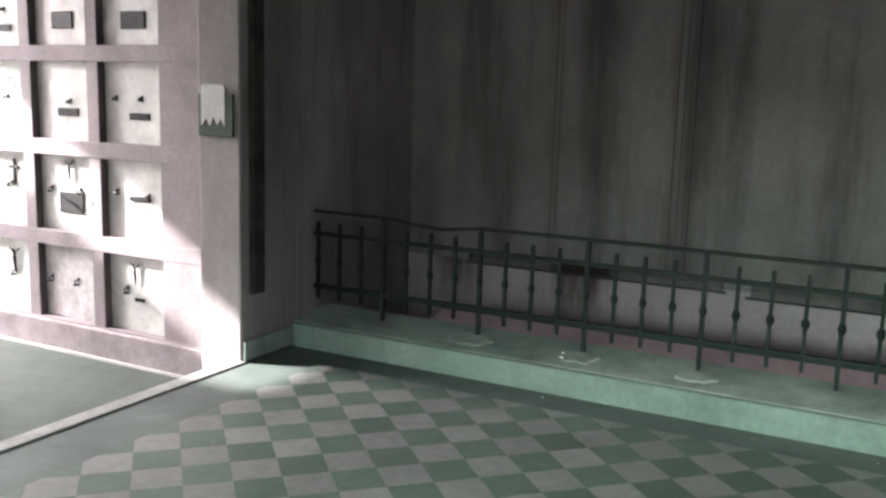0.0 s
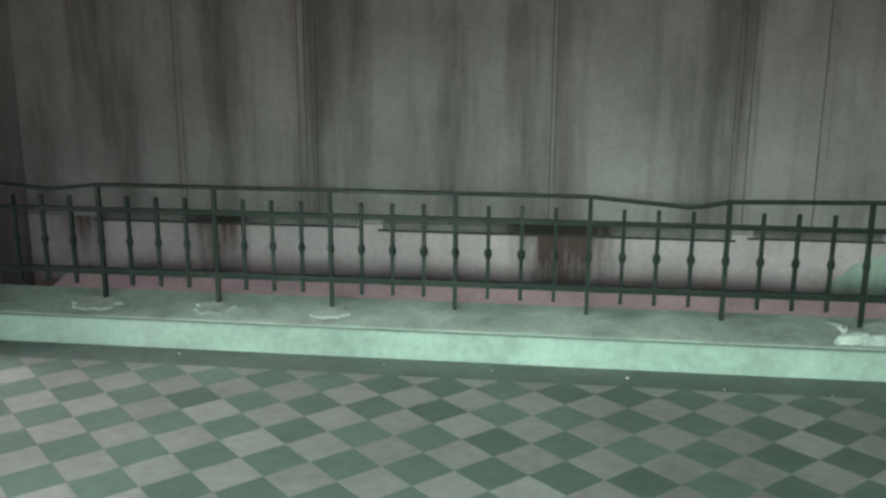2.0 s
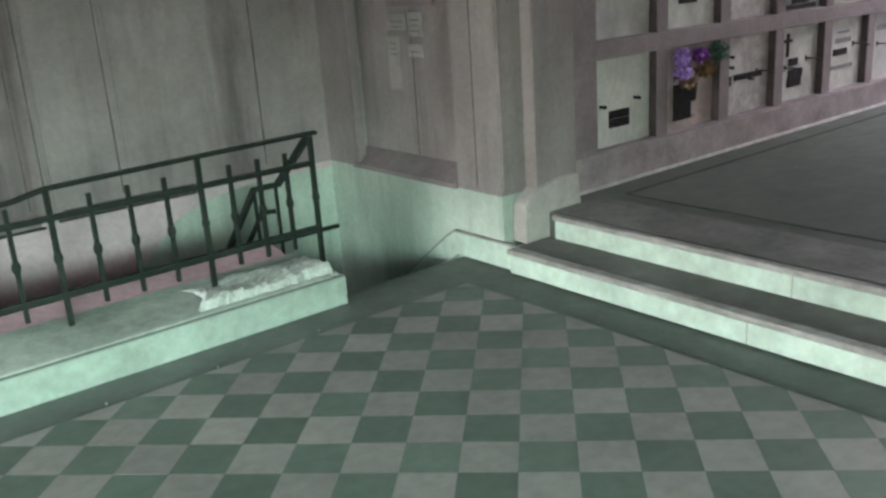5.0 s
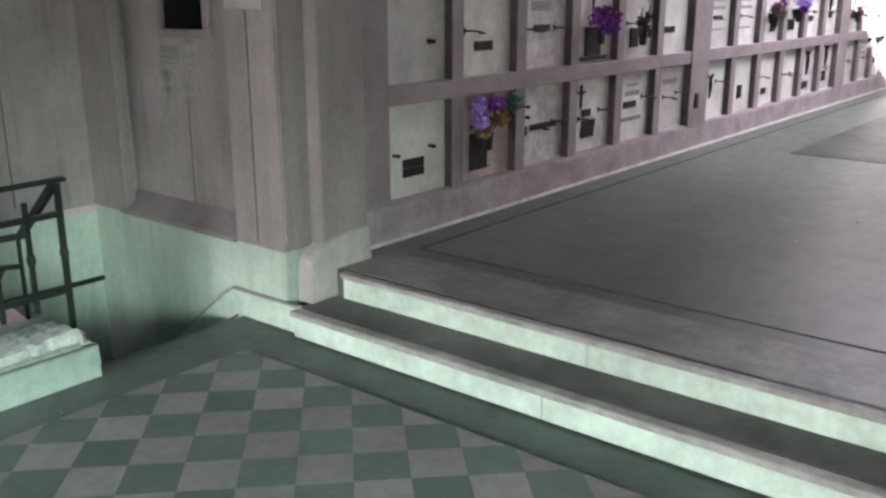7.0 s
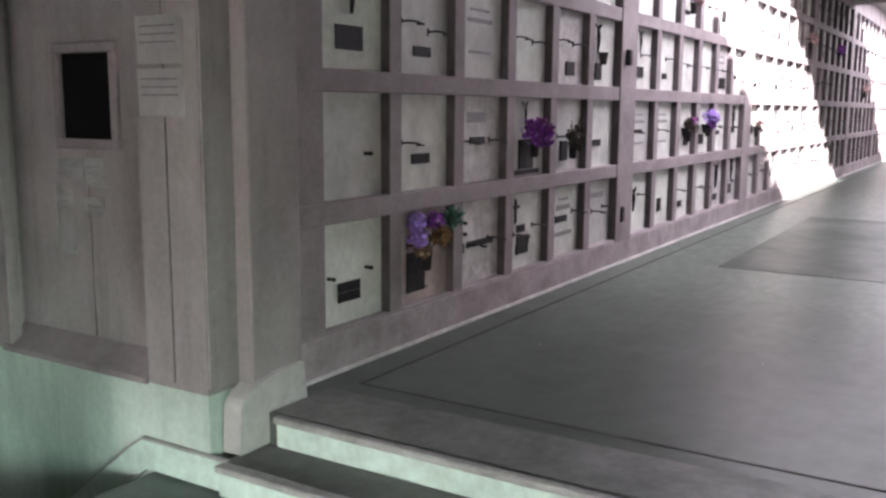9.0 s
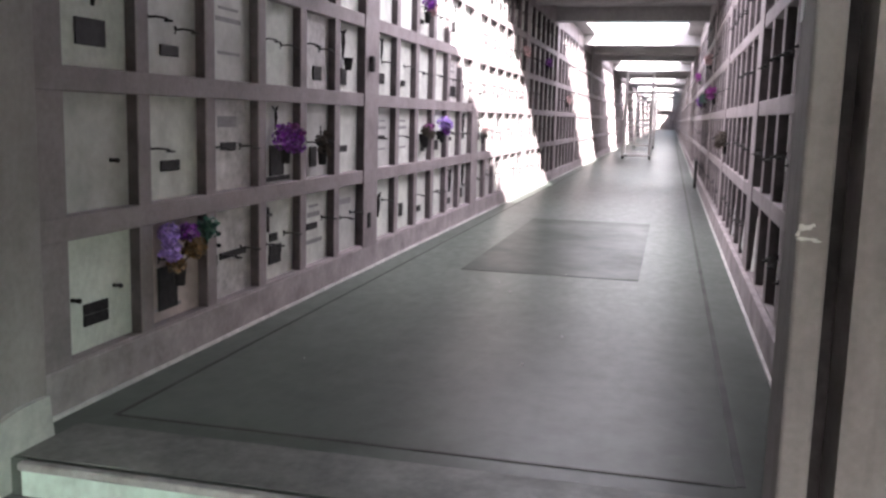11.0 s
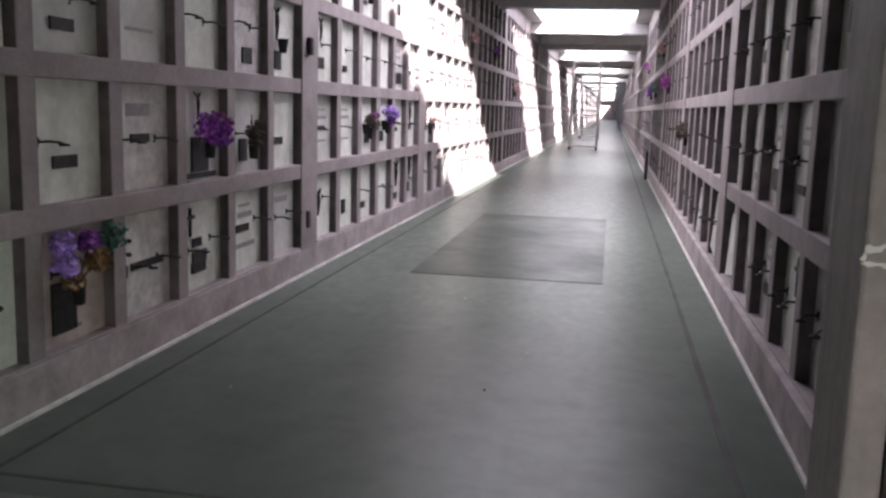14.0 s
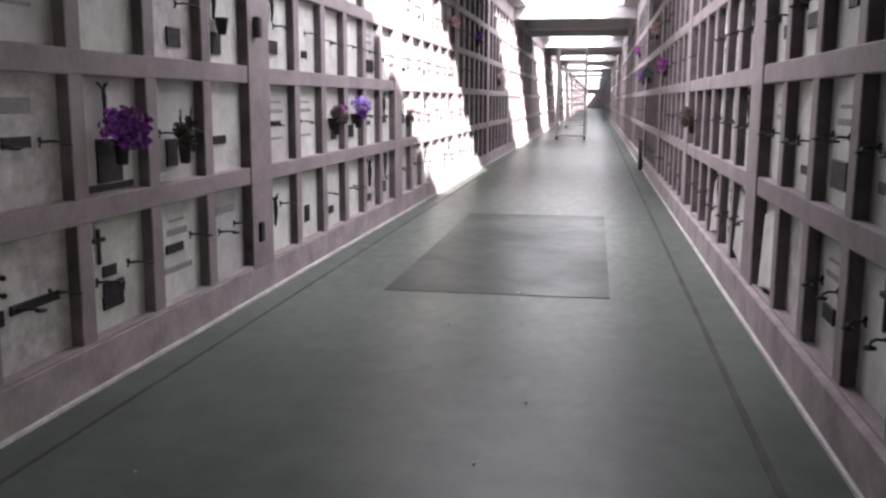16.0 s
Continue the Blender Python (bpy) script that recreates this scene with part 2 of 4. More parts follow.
# ---- mesh helpers ----


def box(bm, x0, y0, z0, x1, y1, z1):
    v = [bm.verts.new(p) for p in ((x0, y0, z0), (x1, y0, z0), (x1, y1, z0), (x0, y1, z0),
                                   (x0, y0, z1), (x1, y0, z1), (x1, y1, z1), (x0, y1, z1))]
    for f in ((3, 2, 1, 0), (4, 5, 6, 7), (0, 1, 5, 4), (1, 2, 6, 5), (2, 3, 7, 6), (3, 0, 4, 7)):
        bm.faces.new([v[i] for i in f])
    return bm


def boxes(*many):
    bm = bmesh.new()
    for b in many:
        box(bm, *b)
    return bm


def bevelled(bm, width=0.006, segments=2):
    bmesh.ops.bevel(bm, geom=list(bm.edges), offset=width, segments=segments, affect="EDGES", profile=0.5, clamp_overlap=True)
    return bm


def prism(outline, axis, a, b):
    """Extrude an outline; axis 'x', 'y' or 'z' gives the way of extrusion from a to b."""
    bm = bmesh.new()

    def place(p, d):
        return {"x": (d, p[0], p[1]), "y": (p[0], d, p[1]), "z": (p[0], p[1], d)}[axis]
    lo = [bm.verts.new(place(p, a)) for p in outline]
    hi = [bm.verts.new(place(p, b)) for p in outline]
    n = len(outline)
    bm.faces.new(lo[::-1])
    bm.faces.new(hi)
    for i in range(n):
        bm.faces.new((lo[i], lo[(i + 1) % n], hi[(i + 1) % n], hi[i]))
    bmesh.ops.recalc_face_normals(bm, faces=list(bm.faces))
    return bm


def tube(bm, points, radius, sides=8):
    """A round bar along points."""
    rings = []
    pts = [Vector(p) for p in points]
    for i, p in enumerate(pts):
        d = (pts[min(i + 1, len(pts) - 1)] - pts[max(i - 1, 0)]).normalized()
        u = d.orthogonal().normalized() if abs(d.z) > 0.9 else d.cross(Vector((0, 0, 1))).normalized()
        w = d.cross(u)
        r = radius[i] if isinstance(radius, (list, tuple)) else radius
        rings.append([bm.verts.new(p + r * (math.cos(2 * math.pi * k / sides) * u + math.sin(2 * math.pi * k / sides) * w)) for k in range(sides)])
    for a, b in zip(rings, rings[1:]):
        for k in range(sides):
            bm.faces.new((a[k], a[(k + 1) % sides], b[(k + 1) % sides], b[k]))
    bm.faces.new(rings[0][::-1])
    bm.faces.new(rings[-1])
    return bm


def bars(*paths, radius=0.01, sides=8):
    bm = bmesh.new()
    for p in paths:
        tube(bm, p, radius, sides)
    return bm


def flat_bar(bm, points, wide, high):
    """A bent flat bar along points, one body: wide across, high along the bend."""
    pts = [Vector(p) for p in points]
    rings = []
    for i, p in enumerate(pts):
        d = (pts[min(i + 1, len(pts) - 1)] - pts[max(i - 1, 0)]).normalized()
        side = Vector((0, 1, 0)) if abs(d.y) < 0.9 and abs(pts[0].y - pts[-1].y) < 0.1 else Vector((1, 0, 0))
        up = side.cross(d).normalized()
        rings.append([bm.verts.new(p + s * side * wide / 2 + t * up * high / 2) for s, t in ((-1, -1), (1, -1), (1, 1), (-1, 1))])
    for a, b in zip(rings, rings[1:]):
        for k in range(4):
            bm.faces.new((a[k], a[(k + 1) % 4], b[(k + 1) % 4], b[k]))
    bm.faces.new(rings[0][::-1])
    bm.faces.new(rings[-1])
    bmesh.ops.recalc_face_normals(bm, faces=list(bm.faces))
    return bm


def to_mesh(name, bm, mat, smooth=False):
    me = bpy.data.meshes.new(name)
    bm.to_mesh(me)
    bm.free()
    me.materials.append(mat)
    if smooth:
        for p in me.polygons:
            p.use_smooth = True
    return me


def part(name, bm, mat, parent=None, label="", smooth=False):
    me = bm if isinstance(bm, bpy.types.Mesh) else to_mesh(name, bm, mat, smooth)
    ob = new(name, me)
    if parent is not None:
        ob.parent = parent
    if label:
        ob["label"] = label
    return ob


def thing(name, label, category, group="", at=(0, 0, 0), turn=0):
    ob = tagged(new(name), label, category, group)
    ob.matrix_basis = pose(*at, 0, 0, turn)
    return ob


def setting(name, bm, mat, label, category="structure"):
    return tagged(part(name, bm, mat), label, category, kind="structure")

# ---- setting ----
setting("floor", boxes((-8.28, LAND_S, -0.30, -0.62, 0.365, -0.012)), M_BAND, "dark green cement floor bordering the checkered landing", "floor")
setting("floor_gallery_east", boxes((-0.60, SOUTH - 0.2, -0.3, E_END, NORTH + 0.2, FLOOR_E)), M_FLOOR, "worn grey polished cement gallery floor", "floor")
setting("floor_gallery_west", boxes((W_END, SOUTH - 0.2, -0.7, -8.55, NORTH + 0.2, FLOOR_W)), M_FLOOR, "worn grey cement floor two steps down", "floor")

# inlaid dark lines and the darker patch of the gallery floor
for nm, b in (("floor_line", (-0.012, -3.05, FLOOR_E, 0.005, -0.225, FLOOR_E + 0.004)),
              ("floor_line", (0.005, -0.243, FLOOR_E, 60, -0.225, FLOOR_E + 0.004)),
              ("floor_line", (0.005, -3.085, FLOOR_E, 60, -3.05, FLOOR_E + 0.004))):
    setting(nm, boxes(b), M_LINE, "thin dark line inlaid in the gallery floor", "floor line")
M_BORDER = weathered("pale_worn_floor_stone", (0.175, 0.182, 0.170), 0.5, 2.5, 20, 0.65, 1.2, 0.12, 0.15)
setting("floor_border", bevelled(boxes((-0.572, -3.10, FLOOR_E - 0.02, -0.15, -0.145, FLOOR_E + 0.003)), 0.002, 1), M_BORDER, "paler worn stone edge of the gallery floor", "floor")
setting("floor_patch", boxes((4.67, -2.50, FLOOR_E, 9.40, -0.84, FLOOR_E + 0.004)), M_PATCH, "darker rectangular patch of the cement floor", "floor patch")


def stair_run(name, x_front, z, y0, y1, rise, run, label):
    """One step facing -x: riser, tread and a rounded nosing."""
    st = tagged(new(name), label, "step", "steps to the galleries", "structure")
    part("riser", bevelled(boxes((x_front + 0.025, y0, z, x_front + 0.08, y1, z + rise - 0.03)), 0.004, 1), M_RISER, st, "pale worn marble riser")
    part("nosing", bevelled(boxes((x_front, y0 - 0.0, z + rise - 0.034, x_front + 0.07, y1, z + rise)), 0.010, 3), M_NOSE, st)
    part("tread", boxes((x_front + 0.07, y0, z + rise - 0.03, x_front + run + 0.03, y1, z + rise - 0.001)), M_TREAD, st, "dark worn stone tread")
    y = -1.69 if z < 0.1 else -1.73
    part("joint", boxes((x_front + 0.0225, y, z + 0.004, x_front + 0.027, y + 0.004, z + rise - 0.035)), M_NOSE, st, "joint between two riser stones")
    return st


stair_run("step", -0.945, 0.0, -3.12, -0.12, STEP, 0.30, "worn stone step with pale riser, lower of two")
stair_run("step", -0.645, STEP, -3.12, -0.20, STEP, 0.08, "worn stone step with pale riser, upper of two")
setting("step_core", boxes((-0.88, -3.12, -0.2, -0.60, -0.12, STEP - 0.032)), M_TREAD, "stone core under the steps", "step")
# the two steps down to the west gallery
stw = tagged(new("step"), "stone step down to the western gallery", "step", "steps to the galleries", "structure")
part("tread", boxes((-8.58, -3.12, -0.5, -8.28, -0.26, -STEP)), M_TREAD, stw)
part("nosing", bevelled(boxes((-8.30, -3.12, -0.05, -8.18, -0.26, 0.0)), 0.01, 2), M_NOSE, stw)

# stairwell walls
setting("wall_north", boxes((WELL_W - 0.3, WELL_N, 0.43, WELL_E + 0.3, WELL_N + 0.3, CEIL + 0.3)), M_WALL, "stained pinkish plaster wall with dark vertical run marks", "wall")


setting("dado_north", boxes((WELL_W - 0.3, WELL_N - 0.012, -0.07, WELL_E + 0.3, WELL_N + 0.3, 0.43)), M_RUST, "whitewashed lower wall with rusty stains", "wall")
setting("dado_north_mint", prism([(-2.50, -0.07), (-2.30, 0.06), (-2.12, 0.24), (-1.90, 0.335), (-1.55, 0.385), (WELL_E, 0.385), (WELL_E, -0.07)], "y", WELL_N - 0.016, WELL_N - 0.010), M_MINT, "pale mint lower wall with a curved left edge", "wall")
setting("wall_north_low_mint", boxes((-2.42, WELL_N - 0.016, -1.6, WELL_E, WELL_N - 0.010, -0.085)), M_MINT, "pale mint wall going down the stairwell", "wall")
setting("wall_north_low", boxes((WELL_W - 0.3, WELL_N - 0.012, -3.0, WELL_E + 0.3, WELL_N + 0.3, -0.07)), M_PINK, "faded pink wall going down the stairwell", "wall")
setting("trim_low", bevelled(boxes((-7.3, WELL_N - 0.04, -0.085, WELL_E, WELL_N, -0.055)), 0.004, 1), M_IRON, "thin dark moulding along the stairwell wall", "moulding")
setting("trim_low_end", prism([(-7.3, -0.085), (-7.3, -0.055), (-7.9, -0.45), (-7.9, -0.48)], "y", WELL_N - 0.04, WELL_N), M_IRON, "thin dark moulding dropping with the stairs", "moulding")


def ledge(x0, x1, z, high):
    """A broken, dirty moulding on the wall."""
    return prism([(WELL_N - 0.045, z), (WELL_N - 0.055, z + high * 0.6), (WELL_N - 0.02, z + high), (WELL_N + 0.02, z + high), (WELL_N + 0.02, z)], "x", x0, x1)


M_DARKTRIM = weathered("dark_moulding_and_shadow_line", (0.06, 0.055, 0.05), 0.85, 6, 25, 0.45, 1.3)
M_GRIME = stained(weathered("grimy_plaster", (0.22, 0.195, 0.195), 0.85, 4, 25, 0.55, 1.2), [(-4.12, 0.62, 1.7), (-6.68, 0.45, 1.4), (-7.75, 0.4, 1.0)], (0.022, 0.014, 0.013), (10, 1, 3), 0.12, 0.45)
for x0, x1, z, high in ((-7.62, -5.62, 0.425, 0.065), (-5.42, -2.95, 0.405, 0.075), (-2.80, -1.95, 0.425, 0.045)):
    md = setting("moulding", ledge(x0, x1, z, high), M_GRIME, "grimy broken moulding along the plaster wall", "moulding")
    # thin dark strip painted as the shadow line below the moulding
    part("shadow_line", boxes((x0 - 0.04, WELL_N - 0.03, z - 0.022, x1 + 0.03, WELL_N + 0.01, z - 0.008)), M_DARKTRIM, md, "painted shadow line under the moulding")
for x, w in ((-6.03, 0.05), (-5.93, 0.03), (-2.98, 0.03), (-2.88, 0.04), (-2.41, 0.05), (-6.95, 0.04), (-1.38, 0.06), (-4.22, 0.03)):
    setting("wall_joint", bevelled(boxes((x, WELL_N - 0.014, 0.50, x + w, WELL_N + 0.01, CEIL)), 0.005, 1), M_WALL, "shallow raised strip on the plaster wall", "moulding")
    setting("wall_crack", boxes((x - 0.009, WELL_N - 0.004, 0.50, x - 0.001, WELL_N + 0.01, CEIL)), M_JOINT, "dark open joint in the plaster wall", "joint")

# west side of the stairwell
setting("wall_west", boxes((WELL_W - 0.35, 0.30, -3.0, WELL_W, WELL_N, CEIL + 0.3)), M_WALL, "dark stained plaster wall", "wall")
# east side: a pier, a blind panel with a sloping sill, mint below
setting("wall_east_dado", boxes((WELL_E, -0.012, -3.0, WELL_E + 0.35, WELL_N, 0.43)), M_MINT, "pale mint painted lower wall", "wall")
setting("wall_east_pier", boxes((WELL_E + 0.002, -0.008, 0.43, WELL_E + 0.35, 0.385, CEIL + 0.3)), M_PLASTER, "plain grey plaster pier", "wall")
setting("wall_east_end", boxes((WELL_E + 0.002, 1.52, 0.43, WELL_E + 0.35, WELL_N, CEIL + 0.3)), M_PLASTER, "plain grey plaster wall", "wall")
setting("wall_east_panel", boxes((WELL_E + 0.12, 0.385, 0.43, WELL_E + 0.35, 1.52, CEIL + 0.3)), M_PLASTER, "recessed grey plaster panel", "wall")
setting("panel_sill", prism([(WELL_E - 0.02, 0.425), (WELL_E - 0.02, 0.455), (WELL_E + 0.14, 0.57), (WELL_E + 0.14, 0.425)], "y", 0.385, 1.52), M_FRAME, "sloping cement sill under the wall panel", "sill")
setting("trim", bevelled(boxes((WELL_E - 0.01, 1.45, 0.46, WELL_E + 0.06, 1.52, CEIL)), 0.01, 2), M_PLASTER, "vertical plaster moulding", "moulding")
M_GROOVE = weathered("dark_joint_and_recess_shade", (0.07, 0.062, 0.062), 0.9, 5, 25, 0.6, 1.3)
setting("panel_groove", boxes((WELL_E + 0.10, 0.377, 0.50, WELL_E + 0.119, 0.386, CEIL)), M_GROOVE, "dark joint beside the recessed panel", "joint")
setting("panel_groove", boxes((WELL_E + 0.1165, 0.905, 0.56, WELL_E + 0.1235, 0.912, 1.50)), M_JOINT, "fine crack down the recessed panel", "joint")
setting("pier_groove", boxes((WELL_E - 0.003, 0.198, 0.46, WELL_E + 0.01, 0.206, CEIL)), M_JOINT, "dark joint beside the plaster pier", "joint")
# skirting that follows the stair down
setting("baseboard", prism([(-0.14, 0.0), (-0.14, 0.148), (0.42, 0.148), (0.50, 0.10), (0.95, -0.25), (1.30, -0.53), (1.30, -0.70), (0.95, -0.42), (0.40, 0.0)], "x", WELL_E - 0.022, WELL_E), M_RISER, "worn pale skirting stepping down the stair", "skirting")
setting("baseboard_cap", prism([(-0.14, 0.148), (-0.14, 0.158), (0.425, 0.158), (0.50, 0.112), (0.95, -0.238), (0.95, -0.252), (0.50, 0.098), (0.42, 0.146)], "x", WELL_E - 0.028, WELL_E), M_NOSE, "dark top edge of the skirting", "skirting")

# corner pillars of the galleries


def pillar(name, x0, x1, y0, y1, z0, label):
    return setting(name, bevelled(boxes((x0, y0, z0, x1, y1, CEIL + 0.3)), 0.012, 2), M_PLASTER, label, "pillar")


M_FOOT = weathered("pale_worn_cement", (0.46, 0.45, 0.43), 0.75, 4, 25, 0.75, 1.1)
pillar("pillar_north_east", -0.67, E_X0, -0.11, 0.30, 0.0, "grey plaster corner pillar of the gallery")
setting("pillar_groove_north_east", boxes((-0.85, -0.02, 0.46, -0.60, 0.20, CEIL + 0.3)), M_PLASTER, "recessed plaster strip beside the pillar", "pillar")
foot_curve = [(-0.785 + 0.34 * (1 - math.cos(k * math.pi / 16)), 0.360 + 0.130 * math.sin(k * math.pi / 16)) for k in range(9)]
setting("pillar_foot", prism([(-0.795, STEP), *foot_curve, (-0.345, 0.490), (-0.322, FLOOR_E), (-0.60, FLOOR_E), (-0.60, STEP)], "y", -0.14, -0.03), M_FOOT, "pale cement foot of the pillar curving down the steps", "pillar foot")
pillar("pillar_south_east", -0.65, -0.31, -3.205, -3.108, 0.0, "grey-green plaster corner pillar of the gallery")
# dark colour here paints the deep shade of the narrow gap
setting("wall_south_groove", boxes((-0.36, -3.62, -0.2, -0.20, -3.20, CEIL + 0.3)), M_GROOVE, "recess beside the pillar with its shade painted dark", "wall")
setting("wall_south_east", boxes((-0.66, LAND_S - 0.2, -0.2, -0.40, -3.285, CEIL + 0.3)), M_PLASTER, "plain plaster wall of the landing", "wall")
pillar("pillar_north_west", -8.55, -8.21, -0.28, 0.32, -0.6, "grey plaster corner pillar of the western gallery")
pillar("pillar_south_west", -8.55, -8.21, -3.60, -3.12, -0.6, "grey plaster corner pillar of the western gallery")
setting("pillar_moulding", bevelled(boxes((-8.215, -0.20, 0.43, -8.165, -0.09, CEIL)), 0.01, 2), M_DARKTRIM, "dark vertical moulding on the pillar", "moulding")
setting("baseboard_west", bevelled(boxes((-8.21, -0.27, 0.0, -8.185, 0.24, 0.13)), 0.006, 1), M_KERB, "pale cement skirting", "skirting")
setting("wall_south_west", boxes((-8.6, LAND_S - 0.2, -0.2, -8.22, -3.58, CEIL + 0.3)), M_PLASTER, "plain plaster wall of the landing", "wall")
# landing's far side, with the wide doorway that lets the daylight in
for nm, b in (("wall_south", (-8.6, LAND_S - 0.3, -0.2, -8.1, LAND_S, CEIL + 0.3)), ("wall_south", (-4.1, LAND_S - 0.3, -0.2, -0.4, LAND_S, CEIL + 0.3)),
              ("wall_south", (-8.1, LAND_S - 0.3, 2.42, -4.1, LAND_S, CEIL + 0.3))):
    setting(nm, boxes(b), M_WALL, "plain plaster wall with a wide doorway", "wall")
# unseen ground beyond the opening assumed in the west end
setting("ground_west", boxes((-80, -30, -0.75, W_END - 0.3, 30, -0.31)), M_TREAD, "grey paved ground outside the assumed western opening", "ground")
setting("ground", boxes((-60, -90, -0.35, 60, LAND_S - 0.01, -0.03)), M_TREAD, "grey paved ground outside the doorway", "ground")

# stair in the well: a short flight north, then down to the west
for i in range(5):
    y = 0.365 + 0.29 * i
    st = tagged(new("stair_step"), "dark stone stair step going down", "step", "stairwell steps", "structure")
    part("tread", boxes((-1.72, y, -3.0, WELL_E, y + 0.30, -0.165 * (i + 1))), M_TREAD, st)
for i in range(9):
    x = -1.72 - 0.29 * i
    st = tagged(new("stair_step"), "dark stone stair step going down", "step", "stairwell steps", "structure")
    part("tread", boxes((x - 0.29, 0.70, -3.0, x, WELL_N, -0.825 - 0.165 * (i + 1))), M_TREAD, st)
setting("floor_well", boxes((WELL_W, 0.6, -3.1, -1.7, WELL_N, -2.45)), M_PINK, "pink lower floor of the stairwell", "floor")
setting("wall_well_south", boxes((WELL_W, 0.55, -3.0, -1.72, 0.65, 0.10)), M_PINK, "pink inner wall of the stairwell", "wall")

# the kerb that carries the railing
setting("kerb", bevelled(boxes((WELL_W, 0.236, -0.02, -1.83, 0.66, 0.148)), 0.008, 2), M_KERBFRONT, "pale mint kerb of worn cement blocks", "kerb")
kt = setting("kerb_top", prism([(0.262, 0.144), (0.258, 0.156), (0.266, 0.162), (0.66, 0.212), (0.66, 0.10)], "x", WELL_W, -1.90), M_KERB, "grey-mint sloping cement top of the kerb", "kerb")
part("joint", boxes((WELL_W, 0.2425, 0.143, -1.84, 0.2625, 0.1535)), M_BAND, kt, "dark joint under the kerb top")


setting("stairwell_ledge", prism([(0.66, 0.10), (0.66, 0.206), (0.86, 0.248), (0.86, 0.10)], "x", -7.35, -1.95), M_PINK, "pink painted sloping ledge behind the kerb", "ledge")
setting("ledge_edge", boxes((-7.36, 0.86, 0.225, -1.95, 0.872, 0.256)), M_IRON, "dark iron edge of the ledge", "ledge")


M_CHIPS = weathered("pale_lumpy_mortar", (0.52, 0.56, 0.52), 0.85, 8.0, 40, 0.6, 1.15, 0.5)


def lumpy_patch(x, y, z, rx, ry, high, seed):
    rng = random.Random(seed)
    bm = bmesh.new()
    n = 26
    top, bot = [], []
    for k in range(n):
        a = 2 * math.pi * k / n
        r = 0.72 + 0.36 * rng.random()
        px, py = x + rx * r * math.cos(a), y + ry * r * math.sin(a)
        s = (py - 0.262) * 0.13
        bot.append(bm.verts.new((px, py, z + s - 0.01)))
        top.append(bm.verts.new((x + rx * r * 0.88 * math.cos(a), y + ry * r * 0.88 * math.sin(a), z + s + high)))
    bm.faces.new(top)
    for k in range(n):
        bm.faces.new((bot[k], bot[(k + 1) % n], top[(k + 1) % n], top[k]))
    return bm


for i, (x, rx) in enumerate(((-6.92, 0.15), (-6.18, 0.12), (-5.47, 0.11))):
    tagged(part("mortar_patch", lumpy_patch(x, 0.43, 0.166, rx * 1.15, 0.11, 0.006, i), M_CHIPS), "pale chipped mortar patch on the kerb", "mortar patch", "mortar round the posts")


def chipped_block():
    """Hand-laid mortar with a lumpy top, broken rims and bits missing."""
    rnd = random.Random(41)
    bm = bmesh.new()
    nx, ny = 30, 12
    rows = []
    for i in range(nx + 1):
        row = []
        for j in range(ny + 1):
            u, v = i / nx, j / ny
            x = -2.70 + 0.86 * u + (0.10 * (1 - u) ** 3) * math.sin(v * 3.0)
            y = 0.29 + 0.33 * v
            edge = min(u * nx, (1 - u) * nx, v * ny, (1 - v) * ny)
            h = 0.212 + rnd.uniform(-0.007, 0.006) + 0.006 * math.sin(7 * u + 5 * v)
            if edge < 0.5:
                h = 0.157
                x += rnd.uniform(-0.012, 0.012)
                y += rnd.uniform(-0.010, 0.010)
            elif edge < 1.5:
                h -= rnd.choice((0.004, 0.008, 0.012, 0.03))
            row.append(bm.verts.new((x, y, h)))
        rows.append(row)
    for i in range(nx):
        for j in range(ny):
            bm.faces.new((rows[i][j], rows[i + 1][j], rows[i + 1][j + 1], rows[i][j + 1]))
    rim = ([rows[i][0] for i in range(nx + 1)] + [rows[nx][j] for j in range(1, ny + 1)]
           + [rows[i][ny] for i in range(nx - 1, -1, -1)] + [rows[0][j] for j in range(ny - 1, 0, -1)])
    low = [bm.verts.new((v.co.x, v.co.y, 0.14)) for v in rim]
    for k in range(len(rim)):
        q = (k + 1) % len(rim)
        bm.faces.new((rim[q], rim[k], low[k], low[q]))
    bm.faces.new(list(reversed(low)))
    bmesh.ops.recalc_face_normals(bm, faces=list(bm.faces))
    return bm


M_CHIP = weathered("chipped_white_mortar", (0.55, 0.61, 0.57), 0.85, 9.0, 45, 0.55, 1.15, 0.5)
tagged(part("mortar_block", chipped_block(), M_CHIP), "white chipped mortar block round the end posts", "mortar patch", "mortar round the posts")

# ceilings
setting("ceiling_landing", boxes((-8.6, LAND_S - 0.3, CEIL, -0.3, WELL_N + 0.3, CEIL + 0.3)), M_CEIL, "grey concrete ceiling", "ceiling")


def gallery_ceiling(name, x0, x1, z, holes, south=SKY_Y0):
    bm = bmesh.new()
    y0, y1 = SOUTH - 0.25, NORTH + 0.25
    box(bm, x0, y0, z, x1, south, z + 0.3)
    box(bm, x0, SKY_Y1, z, x1, y1, z + 0.3)
    at = x0
    for a, b in holes:
        box(bm, at, south, z, a, SKY_Y1, z + 0.3)
        at = b
    box(bm, at, south, z, x1, SKY_Y1, z + 0.3)
    return setting(name, bm, M_CEIL, "grey concrete ceiling with long skylight openings", "ceiling")


HOLES_E = [(SKY_0 + SKY_PERIOD * k, SKY_0 + SKY_PERIOD * k + SKY_LEN) for k in range(13)]
HOLES_W = [(-16.0, -14.3)]
CEIL_W = 3.7
gallery_ceiling("ceiling_gallery_east", -0.3, E_END, CEIL, HOLES_E)
